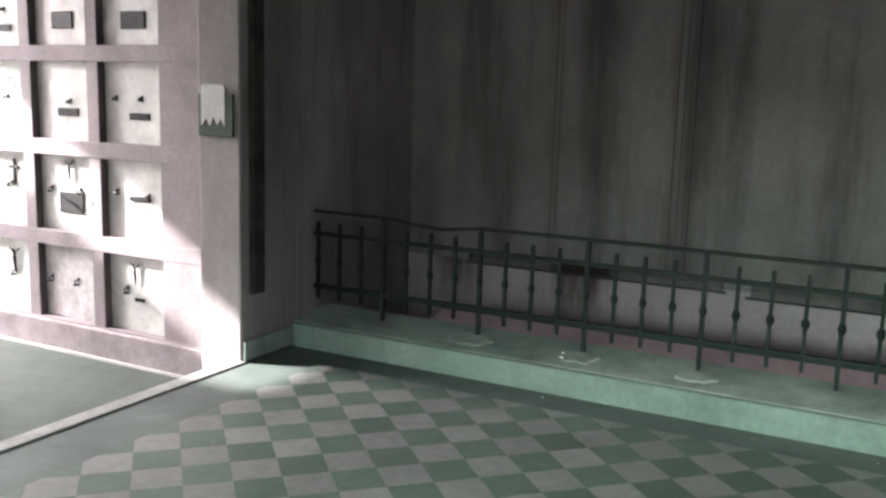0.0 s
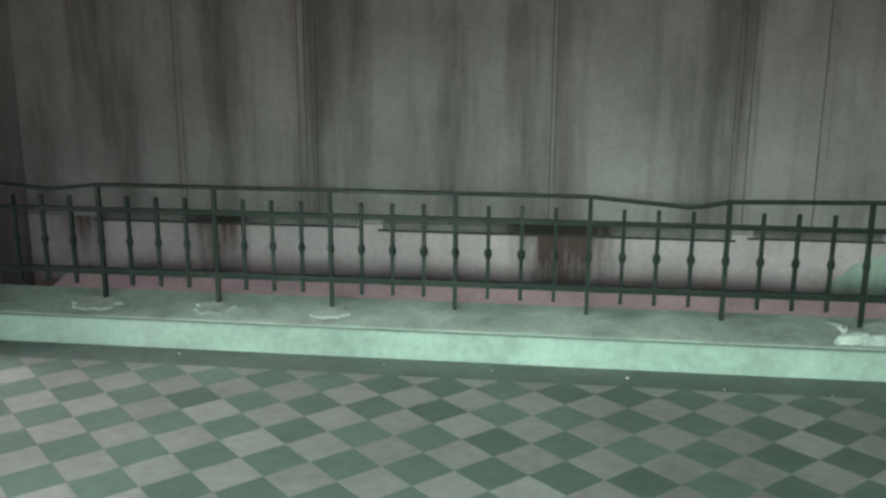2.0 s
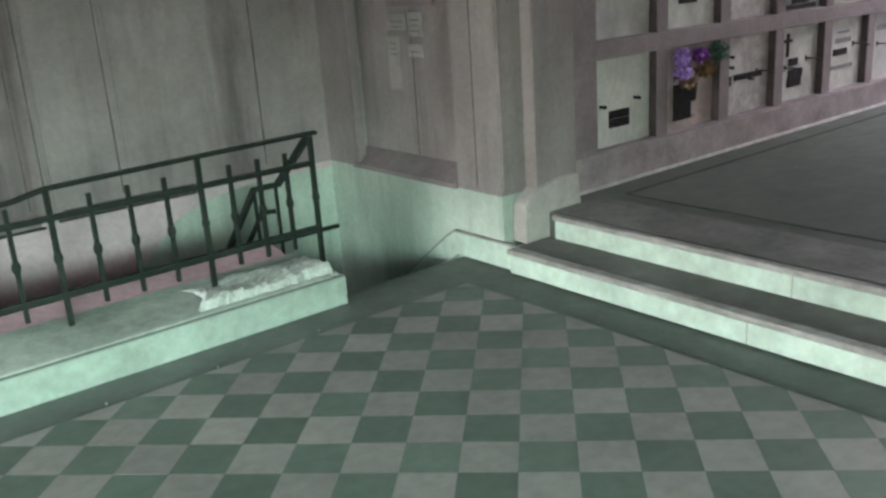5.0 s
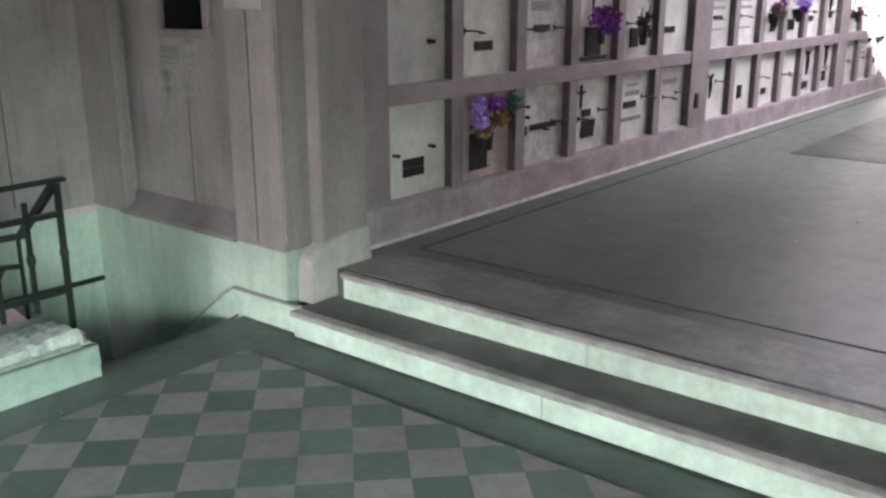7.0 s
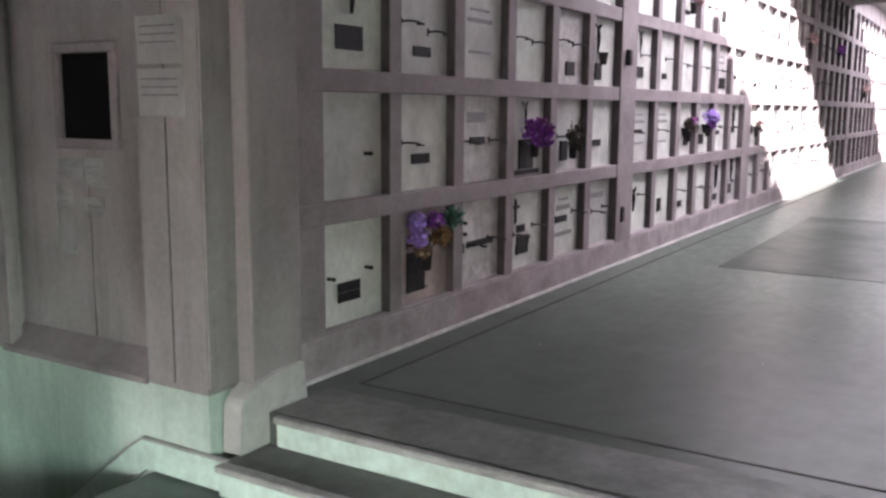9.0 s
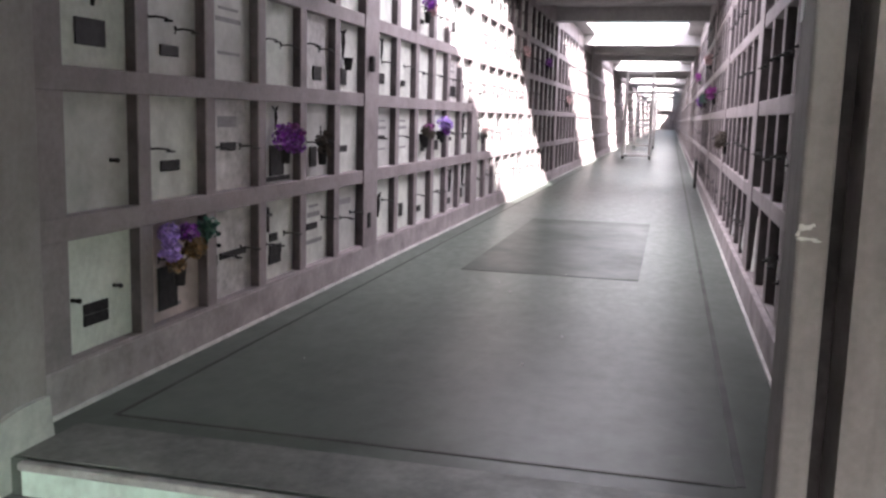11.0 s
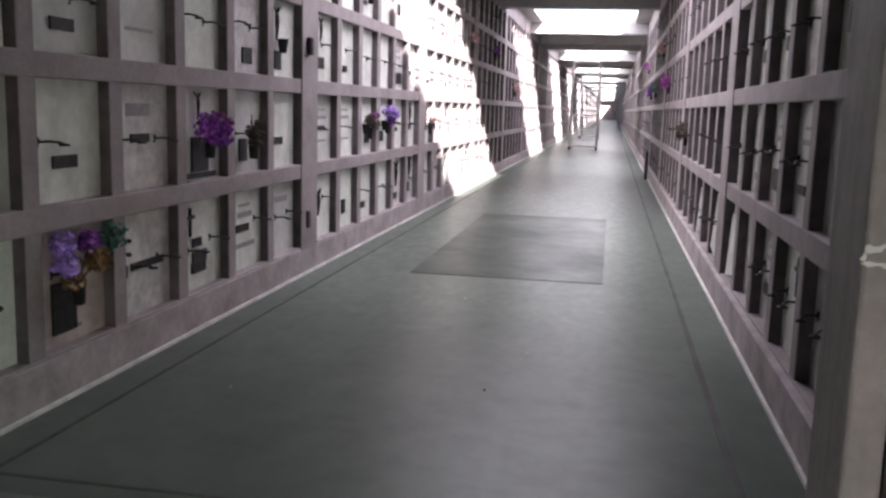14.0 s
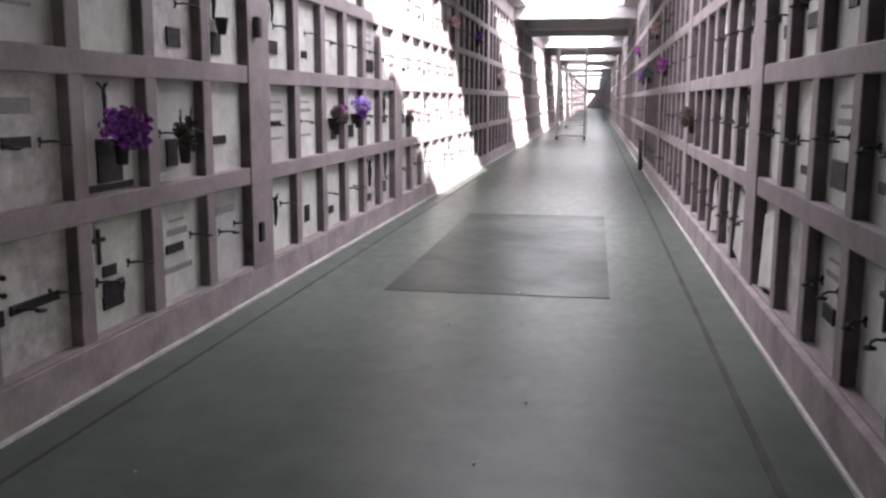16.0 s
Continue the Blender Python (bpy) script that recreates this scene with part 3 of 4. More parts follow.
gallery_ceiling("ceiling_gallery_west", W_END, -8.6, CEIL_W, HOLES_W, -3.34)
for a, b in HOLES_E:
    for x in (a - 3.6, a - 0.36, b + 0.02):
        if x > 0.5:
            setting("ceiling_beam", bevelled(boxes((x, SOUTH, CEIL - 0.32, x + 0.35, NORTH, CEIL)), 0.01, 1), M_CEIL, "grey concrete cross beam", "beam")
for a, b in HOLES_E[:5]:
    opening_light("skylight_daylight", ((a + b) / 2, (SKY_Y0 + SKY_Y1) / 2, CEIL + 0.28), b - a, SKY_Y1 - SKY_Y0, (0, 0, -1), 42, (1, 0.92, 0.955))
for a, b in HOLES_W:
    opening_light("skylight_daylight", ((a + b) / 2, (SKY_Y0 + SKY_Y1) / 2, CEIL_W + 0.28), b - a, SKY_Y1 - SKY_Y0, (0, 0, -1), 700, (1, 0.95, 0.97))
door_light = opening_light("doorway_daylight", (-6.1, LAND_S - 0.05, 1.40), 3.8, 1.9, (0.30, 1, -0.60), 25, (0.72, 1.0, 0.85))
door_light.data.spread = radians(65)
setting("wall_over_west_arch", boxes((-8.9, SOUTH - 0.3, CEIL_W, -8.3, NORTH + 0.3, CEIL + 0.3)), M_PLASTER, "lintel wall over the western gallery", "wall")
setting("wall_gallery_end", boxes((E_END - 0.3, SOUTH - 0.2, 0, E_END, NORTH + 0.2, CEIL)), M_WALL, "far end wall of the gallery", "wall")
# unseen end wall; its opening is assumed, to let light in
for b in ((W_END - 0.3, SOUTH - 0.2, -0.7, W_END, SOUTH + 0.25, CEIL), (W_END - 0.3, NORTH - 0.25, -0.7, W_END, NORTH + 0.2, CEIL),
          (W_END - 0.3, SOUTH + 0.25, 3.0, W_END, NORTH - 0.25, CEIL)):
    setting("wall_gallery_west_end", boxes(b), M_WALL, "far end wall of the western gallery with an assumed opening", "wall")
# added fill lamp that brightens the landing from the west
west_light = opening_light("west_fill_light", (W_END - 0.1, (SOUTH + NORTH) / 2, 1.4), 2.85, 3.1, (1, 0.03, -0.03), 6, (1.0, 0.97, 0.965))
west_light.data.spread = radians(70)
# ---- niche walls ----


def shaded_sides(ob):
    """The inner sides of the niches: dark cement, with the recess shade put into the colour."""
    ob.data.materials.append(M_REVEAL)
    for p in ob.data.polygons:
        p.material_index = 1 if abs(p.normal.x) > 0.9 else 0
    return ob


def niche_wall(name, front, face, x0, x1, origin, step, floor, near, label, top, proud=0.045):
    """A wall of burial niches. face: -1 looks to -y, 1 to +y. Openings run from origin in steps of PITCH, six to a bay."""
    wall = tagged(new(name), label, "wall", kind="structure")

    def y(d):                                   # d metres in front of the face
        return front + face * d

    def slab_box(bm, a, b, z0, z1, d0, d1):
        ya, yb = sorted((y(d0), y(d1)))
        box(bm, min(a, b), ya, z0, max(a, b), yb, z1)
    lo, hi = min(x0, x1), max(x0, x1)
    bm = bmesh.new()
    slab_box(bm, lo, hi, floor - 0.3, top, -0.35, -DEPTH - 0.03)
    part("backing", bm, M_FRAME, wall)
    bm = bmesh.new()
    slab_box(bm, lo, hi, floor, floor + SILL - 0.015, -DEPTH - 0.03, proud)
    part("base", bevelled(bm, 0.008, 2), M_BASE, wall, "rough cement base")
    bm = bmesh.new()
    slab_box(bm, lo, hi, floor, floor + 0.018, proud, proud + 0.018)
    part("edge_strip", bm, M_WHITELINE, wall, "worn white edge at the floor")
    z_top = floor + SILL + ROWS_UP * ROW - 0.12
    far = bmesh.new()
    bays = int(math.ceil((hi - lo) / BAY))
    for b in range(bays):
        s = origin + step * BAY * b
        e = s + step * BAY
        near_bay = b < near
        if step * (x1 - s) < BAY:
            e = x1
        start = x0 if b == 0 else s - step * (BAY - PITCH * COLS + 0.119)
        end = e - step * (BAY - PITCH * COLS + 0.119) if e != x1 else x1
        for r in range(ROWS_UP + 1):
            z0 = floor + SILL + ROW * r - (ROW - OPEN_H) + 0.002
            z1 = floor + SILL + ROW * r
            if r == 0:
                z0 = z1 - 0.04
            if r == ROWS_UP:
                z1 = top
            if near_bay:
                bm = bmesh.new()
                slab_box(bm, start, end, z0, z1, -DEPTH - 0.03, 0.003)
                part("rail", bevelled(bm, 0.005, 1), M_FRAME, wall)
            else:
                slab_box(far, start, end, z0, z1, -DEPTH - 0.03, 0.003)
        for k in range(COLS):
            a = s + step * (PITCH * k + OPEN_W)
            w = PITCH - OPEN_W if k < COLS - 1 else BAY - PITCH * (COLS - 1) - OPEN_W
            if step * (x1 - a) < 0:
                break
            if near_bay:
                bm = bmesh.new()
                slab_box(bm, a, a + step * w, floor + SILL - 0.03, top, -DEPTH - 0.03, 0.0 if k < COLS - 1 else 0.012)
                shaded_sides(part("mullion", bevelled(bm, 0.005, 1), M_FRAME, wall, "" if k < COLS - 1 else "wide pier between two bays"))
            else:
                slab_box(far, a, a + step * w, floor + SILL - 0.03, top, -DEPTH - 0.03, 0.0 if k < COLS - 1 else 0.012)
        if b == 0 and abs(x0 - s) > 0.02:
            bm = bmesh.new()
            slab_box(bm, x0, s, floor + SILL - 0.03, top, -DEPTH - 0.03, 0.0)
            part("end_pier", bm, M_FRAME, wall)
    if len(far.verts):
        tagged(part("far_lattice", far, M_FRAME, wall), kind="stuff")
    else:
        far.free()
    return wall


niche_wall("wall_niches_north", NORTH, -1, E_X0, E_END, 0.0, 1, FLOOR_E, 6, "mauve-grey concrete grid of burial niches", CEIL, 0.008)
niche_wall("wall_niches_south", SOUTH, 1, -0.31, E_END, 0.0, 1, FLOOR_E, 6, "mauve-grey concrete grid of burial niches in shade", CEIL)
niche_wall("wall_niches_west", NORTH, -1, -8.55, W_END, -9.16, -1, FLOOR_W, 2, "mauve-grey concrete grid of burial niches in sun", CEIL_W)
setting("wall_gallery_west_south", boxes((W_END, SOUTH - 0.3, -0.7, -8.4, SOUTH, CEIL_W)), M_FRAME, "plain concrete wall of the western gallery", "wall")

# ---- niche slabs ----
SLAB = {}


def slab_mesh(kind):
    if kind not in SLAB:
        m = M_SLAB[kind]
        SLAB[kind] = to_mesh("slab", bevelled(boxes((-0.02, 0.0, -0.02, OPEN_W + 0.02, 0.03, OPEN_H + 0.02)), 0.003, 1), m)
    return SLAB[kind]


def cached(key, make, mat, smooth=False):
    if key not in SLAB:
        SLAB[key] = to_mesh(key[0], make(), mat, smooth)
    return SLAB[key]


def plaque_mesh(w, h):
    return cached(("plaque", w, h), lambda: bevelled(boxes((-w / 2, -0.012, -h / 2, w / 2, 0.0, h / 2)), 0.003, 1), M_PLATE)


def line_mesh(w, h):
    return cached(("text_line", w, h), lambda: boxes((-w / 2, -0.002, -h / 2, w / 2, 0.0, h / 2)), M_LETTER)


def stud_mesh():
    def make():
        bm = bmesh.new()
        tube(bm, [(0, 0.0, 0), (0, -0.02, 0), (0, -0.045, 0.0), (0, -0.055, 0)], [0.012, 0.009, 0.014, 0.006], 8)
        return bm
    return cached(("stud",), make, M_BRONZE, True)


def ring_holder_mesh():
    """A bracket that swings out, with a ring for a vase."""
    def make():
        bm = bmesh.new()
        tube(bm, [(0, 0, 0), (0.012, -0.05, 0.005), (0.05, -0.085, 0.0), (0.085, -0.09, -0.012)], 0.0065, 6)
        tube(bm, [(0.075 + 0.022 * math.cos(a), -0.09 + 0.022 * math.sin(a), -0.012) for a in [k * math.pi / 5 for k in range(11)]], 0.005, 5)
        tube(bm, [(0, 0.0, -0.02), (0, -0.012, 0), (0, 0.0, 0.02)], 0.009, 6)
        return bm
    return cached(("bracket",), make, M_BRONZE, True)


def cross_mesh(h):
    def make():
        bm = boxes((-h * 0.06, -0.014, 0, h * 0.06, 0, h), (-h * 0.30, -0.016, h * 0.62, h * 0.30, 0, h * 0.74))
        return bevelled(bm, 0.002, 1)
    return cached(("cross", h), make, M_BRONZE)


def figure_mesh(h):
    """A small plain metal figure with raised arms."""
    def make():
        bm = bmesh.new()
        tube(bm, [(0, -0.015, 0), (0.004, -0.02, h * 0.3), (0, -0.022, h * 0.55), (0, -0.02, h * 0.82)], [h * 0.03, h * 0.055, h * 0.075, h * 0.05], 8)
        for s in (-1, 1):
            tube(bm, [(0, -0.02, h * 0.76), (s * h * 0.16, -0.018, h * 0.9), (s * h * 0.30, -0.015, h * 0.99)], h * 0.032, 6)
        tube(bm, [(0, -0.025, h * 0.82), (0, -0.03, h * 0.9), (0, -0.025, h * 0.96)], [h * 0.03, h * 0.06, h * 0.03], 8)
        return bm
    return cached(("figure", h), make, M_BRONZE, True)


def cup_mesh():
    def make():
        bm = bmesh.new()
        tube(bm, [(0, -0.05, -0.06), (0, -0.05, -0.055), (0, -0.05, 0.03), (0, -0.05, 0.045)], [0.02, 0.028, 0.042, 0.046], 10)
        tube(bm, [(0, -0.01, 0.0), (0, -0.03, 0.0)], 0.006, 6)
        return bm
    return cached(("vase",), make, M_PLATE, True)


def fit_part(slab, mesh, x, z, label="", rz=0):
    ob = new(mesh.name.split(".")[0], mesh)
    ob.parent = slab
    ob.matrix_basis = pose(x, -0.0005, z, 0, rz, 0)
    if label:
        ob["label"] = label
    return ob


NAMES = {0: "white marble", 1: "grey marble", 2: "veined marble", 3: "cream plaster", 4: "rust-stained marble"}


def niche_slab(front, face, x_left, z, kind, fittings, group, extra=""):
    """One closing slab. x_left is its left edge as the viewer in the gallery sees it; fittings: (what, x, z, size...)."""
    words = [NAMES[kind], "niche slab"]
    kinds = [f[0] for f in fittings]
    if extra:
        words.append(extra)
    elif "plaque" in kinds and "bracket" in kinds:
        words.append("with a dark plaque and two flower brackets")
    elif "plaque" in kinds:
        words.append("with a small dark plaque")
    elif "bracket" in kinds:
        words.append("with two small flower brackets")
    elif "text" in kinds:
        words.append("with worn engraved lines")
    else:
        words.append("without any fittings")
    s = tagged(new("niche_slab"), " ".join(words), "grave slab", group)
    s.matrix_basis = pose(x_left, front - face * DEPTH, z, 0, 0, 0 if face < 0 else 180)
    body = new("slab", slab_mesh(kind))
    body.parent = s
    for f in fittings:
        what, fx, fz = f[:3]
        fx, fz = fx * OPEN_W, fz * OPEN_H
        if what == "plaque":
            fit_part(s, plaque_mesh(*f[3:5]), fx, fz, "blackened metal plaque")
        elif what == "text":
            fit_part(s, line_mesh(*f[3:5]), fx, fz)
        elif what == "stud":
            fit_part(s, stud_mesh(), fx, fz, "dark metal stud")
        elif what == "bracket":
            fit_part(s, ring_holder_mesh(), fx, fz, "dark metal flower bracket", f[3] if len(f) > 3 else 0)
        elif what == "cross":
            fit_part(s, cross_mesh(f[3]), fx, fz, "dark metal cross")
        elif what == "figure":
            fit_part(s, figure_mesh(f[3]), fx, fz, "small dark metal figure")
        elif what == "vase":
            fit_part(s, cup_mesh(), fx, fz, "small dark vase")
    return s


TEXT3 = [("text", 0.5, 0.78, 0.26, 0.018), ("text", 0.5, 0.66, 0.34, 0.03), ("text", 0.5, 0.30, 0.30, 0.02)]
# the slabs that can be told apart: (row, column): kind, fittings, words
KNOWN = {
    (0, 0): (3, [("plaque", 0.47, 0.355, 0.20, 0.055), ("plaque", 0.47, 0.255, 0.20, 0.055), ("stud", 0.17, 0.47), ("stud", 0.74, 0.50)], "with two dark plaques and two studs"),
    (0, 1): (4, [("plaque", 0.40, 0.32, 0.20, 0.25), ("text", 0.40, 0.12, 0.3, 0.02), ("bracket", 0.25, 0.62), ("bracket", 0.68, 0.62)], "with a rusty plaque and vases of flowers"),
    (0, 2): (2, [("plaque", 0.55, 0.47, 0.36, 0.045), ("plaque", 0.14, 0.44, 0.05, 0.07), ("stud", 0.12, 0.75), ("stud", 0.12, 0.62), ("bracket", 0.28, 0.47), ("bracket", 0.74, 0.50)], "with a narrow dark name strip"),
    (0, 3): (0, [("cross", 0.25, 0.60, 0.18), ("plaque", 0.40, 0.52, 0.13, 0.06), ("plaque", 0.46, 0.36, 0.20, 0.07), ("plaque", 0.44, 0.24, 0.20, 0.07), ("bracket", 0.72, 0.53), ("bracket", 0.2, 0.45)], "with a dark cross and plaques"),
    (0, 4): (0, [("text", 0.5, 0.80, 0.2, 0.02), ("text", 0.5, 0.68, 0.26, 0.04), ("plaque", 0.42, 0.52, 0.22, 0.055), ("text", 0.5, 0.30, 0.36, 0.035), ("bracket", 0.78, 0.60)], ""),
    (0, 5): (1, [("text", 0.5, 0.76, 0.3, 0.05), ("bracket", 0.3, 0.52), ("bracket", 0.72, 0.56)], ""),
    (1, 0): (1, [("stud", 0.74, 0.42)], "bare and cloudy with one stud"),
    (1, 1): (0, [("plaque", 0.48, 0.33, 0.20, 0.062), ("bracket", 0.14, 0.50), ], ""),
    (1, 2): (2, [("text", 0.45, 0.76, 0.26, 0.07), ("plaque", 0.46, 0.49, 0.20, 0.05), ("bracket", 0.12, 0.48), ("bracket", 0.74, 0.48)], ""),
    (1, 3): (1, [("plaque", 0.5, 0.28, 0.24, 0.22), ("plaque", 0.5, 0.05, 0.45, 0.035), ("figure", 0.42, 0.66, 0.17)], "behind purple cloth flowers"),
    (1, 4): (1, [("plaque", 0.45, 0.28, 0.14, 0.16), ("bracket", 0.22, 0.48), ("bracket", 0.65, 0.50)], "with withered stems in a holder"),
    (1, 5): (0, [("plaque", 0.38, 0.36, 0.20, 0.055)], ""),
    (2, 0): (3, [("plaque", 0.5, 0.30, 0.24, 0.13), ("figure", 0.52, 0.52, 0.32)], "with a dark metal figure above a plaque"),
    (2, 1): (1, [("plaque", 0.5, 0.24, 0.19, 0.06), ("bracket", 0.14, 0.52), ("bracket", 0.62, 0.45)], ""),
    (2, 2): (1, TEXT3, ""),
    (2, 3): (3, [("bracket", 0.1, 0.53), ("bracket", 0.62, 0.50)], ""),
    (2, 4): (2, [("plaque", 0.58, 0.22, 0.17, 0.11), ("bracket", 0.15, 0.58), ("bracket", 0.66, 0.55)], ""),
    (2, 5): (0, [("figure", 0.3, 0.48, 0.25), ("vase", 0.38, 0.42), ("plaque", 0.38, 0.22, 0.14, 0.14)], "with a metal figure and a vase"),
    (0, 6): (3, [("figure", 0.35, 0.35, 0.24), ("bracket", 0.6, 0.62)], "with a dark metal figure"),
    (0, 7): (3, [("plaque", 0.5, 0.35, 0.12, 0.14)], ""),
    (0, 8): (0, [("plaque", 0.5, 0.26, 0.14, 0.07), ("bracket", 0.2, 0.55)], ""),
    (0, 9): (0, [("text", 0.5, 0.5, 0.34, 0.02), ("bracket", 0.3, 0.5), ("bracket", 0.7, 0.5)], ""),
    (0, 10): (2, [("figure", 0.5, 0.4, 0.3), ("plaque", 0.5, 0.2, 0.2, 0.08)], "with a dark metal figure"),
    (1, 6): (1, TEXT3 + [("plaque", 0.5, 0.5, 0.2, 0.04), ("bracket", 0.2, 0.5)], ""),
    (1, 7): (0, TEXT3 + [("bracket", 0.3, 0.5)], ""),
    (1, 8): (0, [("plaque", 0.7, 0.3, 0.16, 0.14), ("vase", 0.4, 0.45)], "with a vase of brown flowers"),
    (1, 9): (3, [("plaque", 0.5, 0.28, 0.2, 0.12), ("vase", 0.5, 0.5)], "with a vase of lilac flowers"),
    (2, 6): (0, [("figure", 0.4, 0.6, 0.2), ("plaque", 0.45, 0.28, 0.2, 0.10), ("bracket", 0.5, 0.55)], ""),
    (2, 7): (0, [("plaque", 0.5, 0.25, 0.14, 0.06), ("bracket", 0.55, 0.55)], ""),
    (2, 8): (0, [("bracket", 0.15, 0.5), ("bracket", 0.6, 0.48)], ""),
    (2, 9): (0, [("bracket", 0.2, 0.5), ("bracket", 0.7, 0.5)], ""),
}


def usual(rng):
    kind = rng.choice((0, 0, 1, 2, 3, 3))
    fit = []
    r = rng.random()
    if r < 0.62:
        fit.append(("plaque", 0.35 + 0.3 * rng.random(), 0.2 + 0.25 * rng.random(), rng.choice((0.14, 0.2, 0.26)), rng.choice((0.05, 0.08, 0.13))))
    if rng.random() < 0.22:
        fit.append(("figure", 0.35 + 0.3 * rng.random(), 0.52, rng.choice((0.2, 0.26))))
    elif rng.random() < 0.2:
        fit.append(("cross", 0.3 + 0.4 * rng.random(), 0.55, 0.2))
    if rng.random() < 0.75:
        z = 0.45 + 0.12 * rng.random()
        fit += [("bracket", 0.14, z), ("bracket", 0.62, z)]
    if rng.random() < 0.3:
        fit += TEXT3[:2]
    return kind, fit, ""


rng = random.Random(7)
NEAR_BAYS = 5
for b in range(NEAR_BAYS):
    for k in range(COLS):
        for r in range(ROWS_UP):
            x = BAY * b + PITCH * k
            z = FLOOR_E + SILL + ROW * r
            spec = KNOWN.get((r, b * COLS + k)) or usual(rng)
            niche_slab(NORTH, -1, x, z, *spec[:2], "slabs of the north niches", spec[2])
            spec = usual(rng)
            niche_slab(SOUTH, 1, x + OPEN_W, z, *spec[:2], "slabs of the south niches", spec[2])
WEST = {
    (0, 0): (0, [("bracket", 0.30, 0.55), ("figure", 0.45, 0.62, 0.16), ("plaque", 0.5, 0.42, 0.1, 0.03)], ""),
    (1, 0): (0, [("plaque", 0.55, 0.52, 0.2, 0.035), ("bracket", 0.18, 0.60), ("bracket", 0.70, 0.56)], ""),
    (1, 1): (0, [("plaque", 0.55, 0.38, 0.26, 0.16), ("figure", 0.55, 0.66, 0.16), ("bracket", 0.2, 0.55), ("bracket", 0.72, 0.55)], "with a metal figure above a plaque"),
    (2, 0): (0, [("plaque", 0.58, 0.34, 0.2, 0.05), ("bracket", 0.2, 0.56), ("bracket", 0.62, 0.56)], ""),
    (2, 1): (0, [("plaque", 0.55, 0.36, 0.22, 0.06), ("bracket", 0.6, 0.5)], ""),
    (3, 0): (0, [("plaque", 0.5, 0.30, 0.24, 0.12)], ""),
    (3, 1): (0, [("plaque", 0.5, 0.32, 0.22, 0.12)], ""),
}
for b in range(2):
    for k in range(COLS):
        for r in range(ROWS_UP):
            x = -9.16 - BAY * b - PITCH * k - OPEN_W
            spec = WEST.get((r, b * COLS + k)) or usual(rng)
            niche_slab(NORTH, -1, x, FLOOR_W + SILL + ROW * r, *spec[:2], "slabs of the western niches", spec[2])


def far_slabs(name, front, face, first, last, origin, step, floor):
    bm = bmesh.new()
    for b in range(first, last):
        for k in range(COLS):
            for r in range(ROWS_UP):
                a = origin + step * (BAY * b + PITCH * k)
                x0, x1 = sorted((a, a + step * OPEN_W))
                z = floor + SILL + ROW * r
                ya, yb = sorted((front - face * DEPTH, front - face * (DEPTH + 0.03)))
                box(bm, x0 - 0.02, ya, z - 0.02, x1 + 0.02, yb, z + OPEN_H + 0.02)
    return tagged(part(name, bm, M_SLAB[0]), "distant pale marble niche slabs", "grave slabs", kind="stuff")


far_slabs("far_niche_slabs", NORTH, -1, NEAR_BAYS, 38, 0.0, 1, FLOOR_E)
far_slabs("far_niche_slabs", SOUTH, 1, NEAR_BAYS, 38, 0.0, 1, FLOOR_E)
far_slabs("far_niche_slabs", NORTH, -1, 2, 4, -9.16, -1, FLOOR_W)

# broken cover slabs that lean in the lowest south niches
for i, (x, tilt) in enumerate(((3.85, 9), (5.05, -8), (6.35, 10))):
    bm = bevelled(boxes((-0.24, -0.012, 0.0, 0.24, 0.012, 0.46)), 0.003, 1)
    ob = tagged(part("loose_slab", bm, M_SLAB[i % 3]), "loose pale marble slab leaning in a low niche", "grave slab", "loose slabs")
    ob.matrix_basis = pose(x, SOUTH - 0.03, FLOOR_E + SILL + 0.045, 4, tilt, 0)

# number plate and small box on the wide pier
tagged(part("pier_plate", bevelled(boxes((4.62 - 0.32, -0.03, 0.70, 4.62 - 0.25, -0.0125, 0.84)), 0.004, 1), M_PLATE), "small dark plate on the wide pier", "plate")
pb = tagged(part("pier_vase", bevelled(boxes((4.28, -0.06, 2.13, 4.35, -0.0125, 2.27)), 0.012, 2), M_BRONZE), "small dark metal box on the wide pier", "box")

# ---- railing ----
rail = thing("railing", "dark green wrought iron stair railing on the kerb", "railing")
POSTS = [-8.35 + 0.0, -7.63, -6.90, -6.18, -5.48, -4.745, -3.985, -3.23, -2.48, -1.81]
TOP_Z = 0.90


def rounded_post(x, z0, z1, r, knob, finial):
    bm = bmesh.new()
    box(bm, x - r, RAIL_Y - r, z0, x + r, RAIL_Y + r, z1)
    tube(bm, [(x, RAIL_Y, knob - 0.032), (x, RAIL_Y, knob - 0.02), (x, RAIL_Y, knob), (x, RAIL_Y, knob + 0.02), (x, RAIL_Y, knob + 0.032)],
         [r * 1.1, 0.019, 0.0235, 0.019, r * 1.1], 8)
    return bm


for x in POSTS[1:]:
    foot = 0.215 if -5.0 < x < -3.0 else 0.15
    part("post", rounded_post(x, foot, TOP_Z, 0.0125, 0.555, False), M_IRON, rail)
baluster = to_mesh("baluster", rounded_post(0.0, 0.285, 0.832, 0.0105, 0.555, True), M_IRON)
for a, b in zip(POSTS, POSTS[1:]):
    for k in (1, 2, 3):
        ob = part("baluster", baluster, M_IRON, rail)
        ob.location.x = a + (b - a) * k / 4
for z, h in ((0.750, 0.026), (0.378, 0.022)):
    part("rail_bar", flat_bar(bmesh.new(), [(-8.30, RAIL_Y, z), (-1.81, RAIL_Y, z)], 0.034, h), M_IRON, rail, "flat iron bar through the balusters")
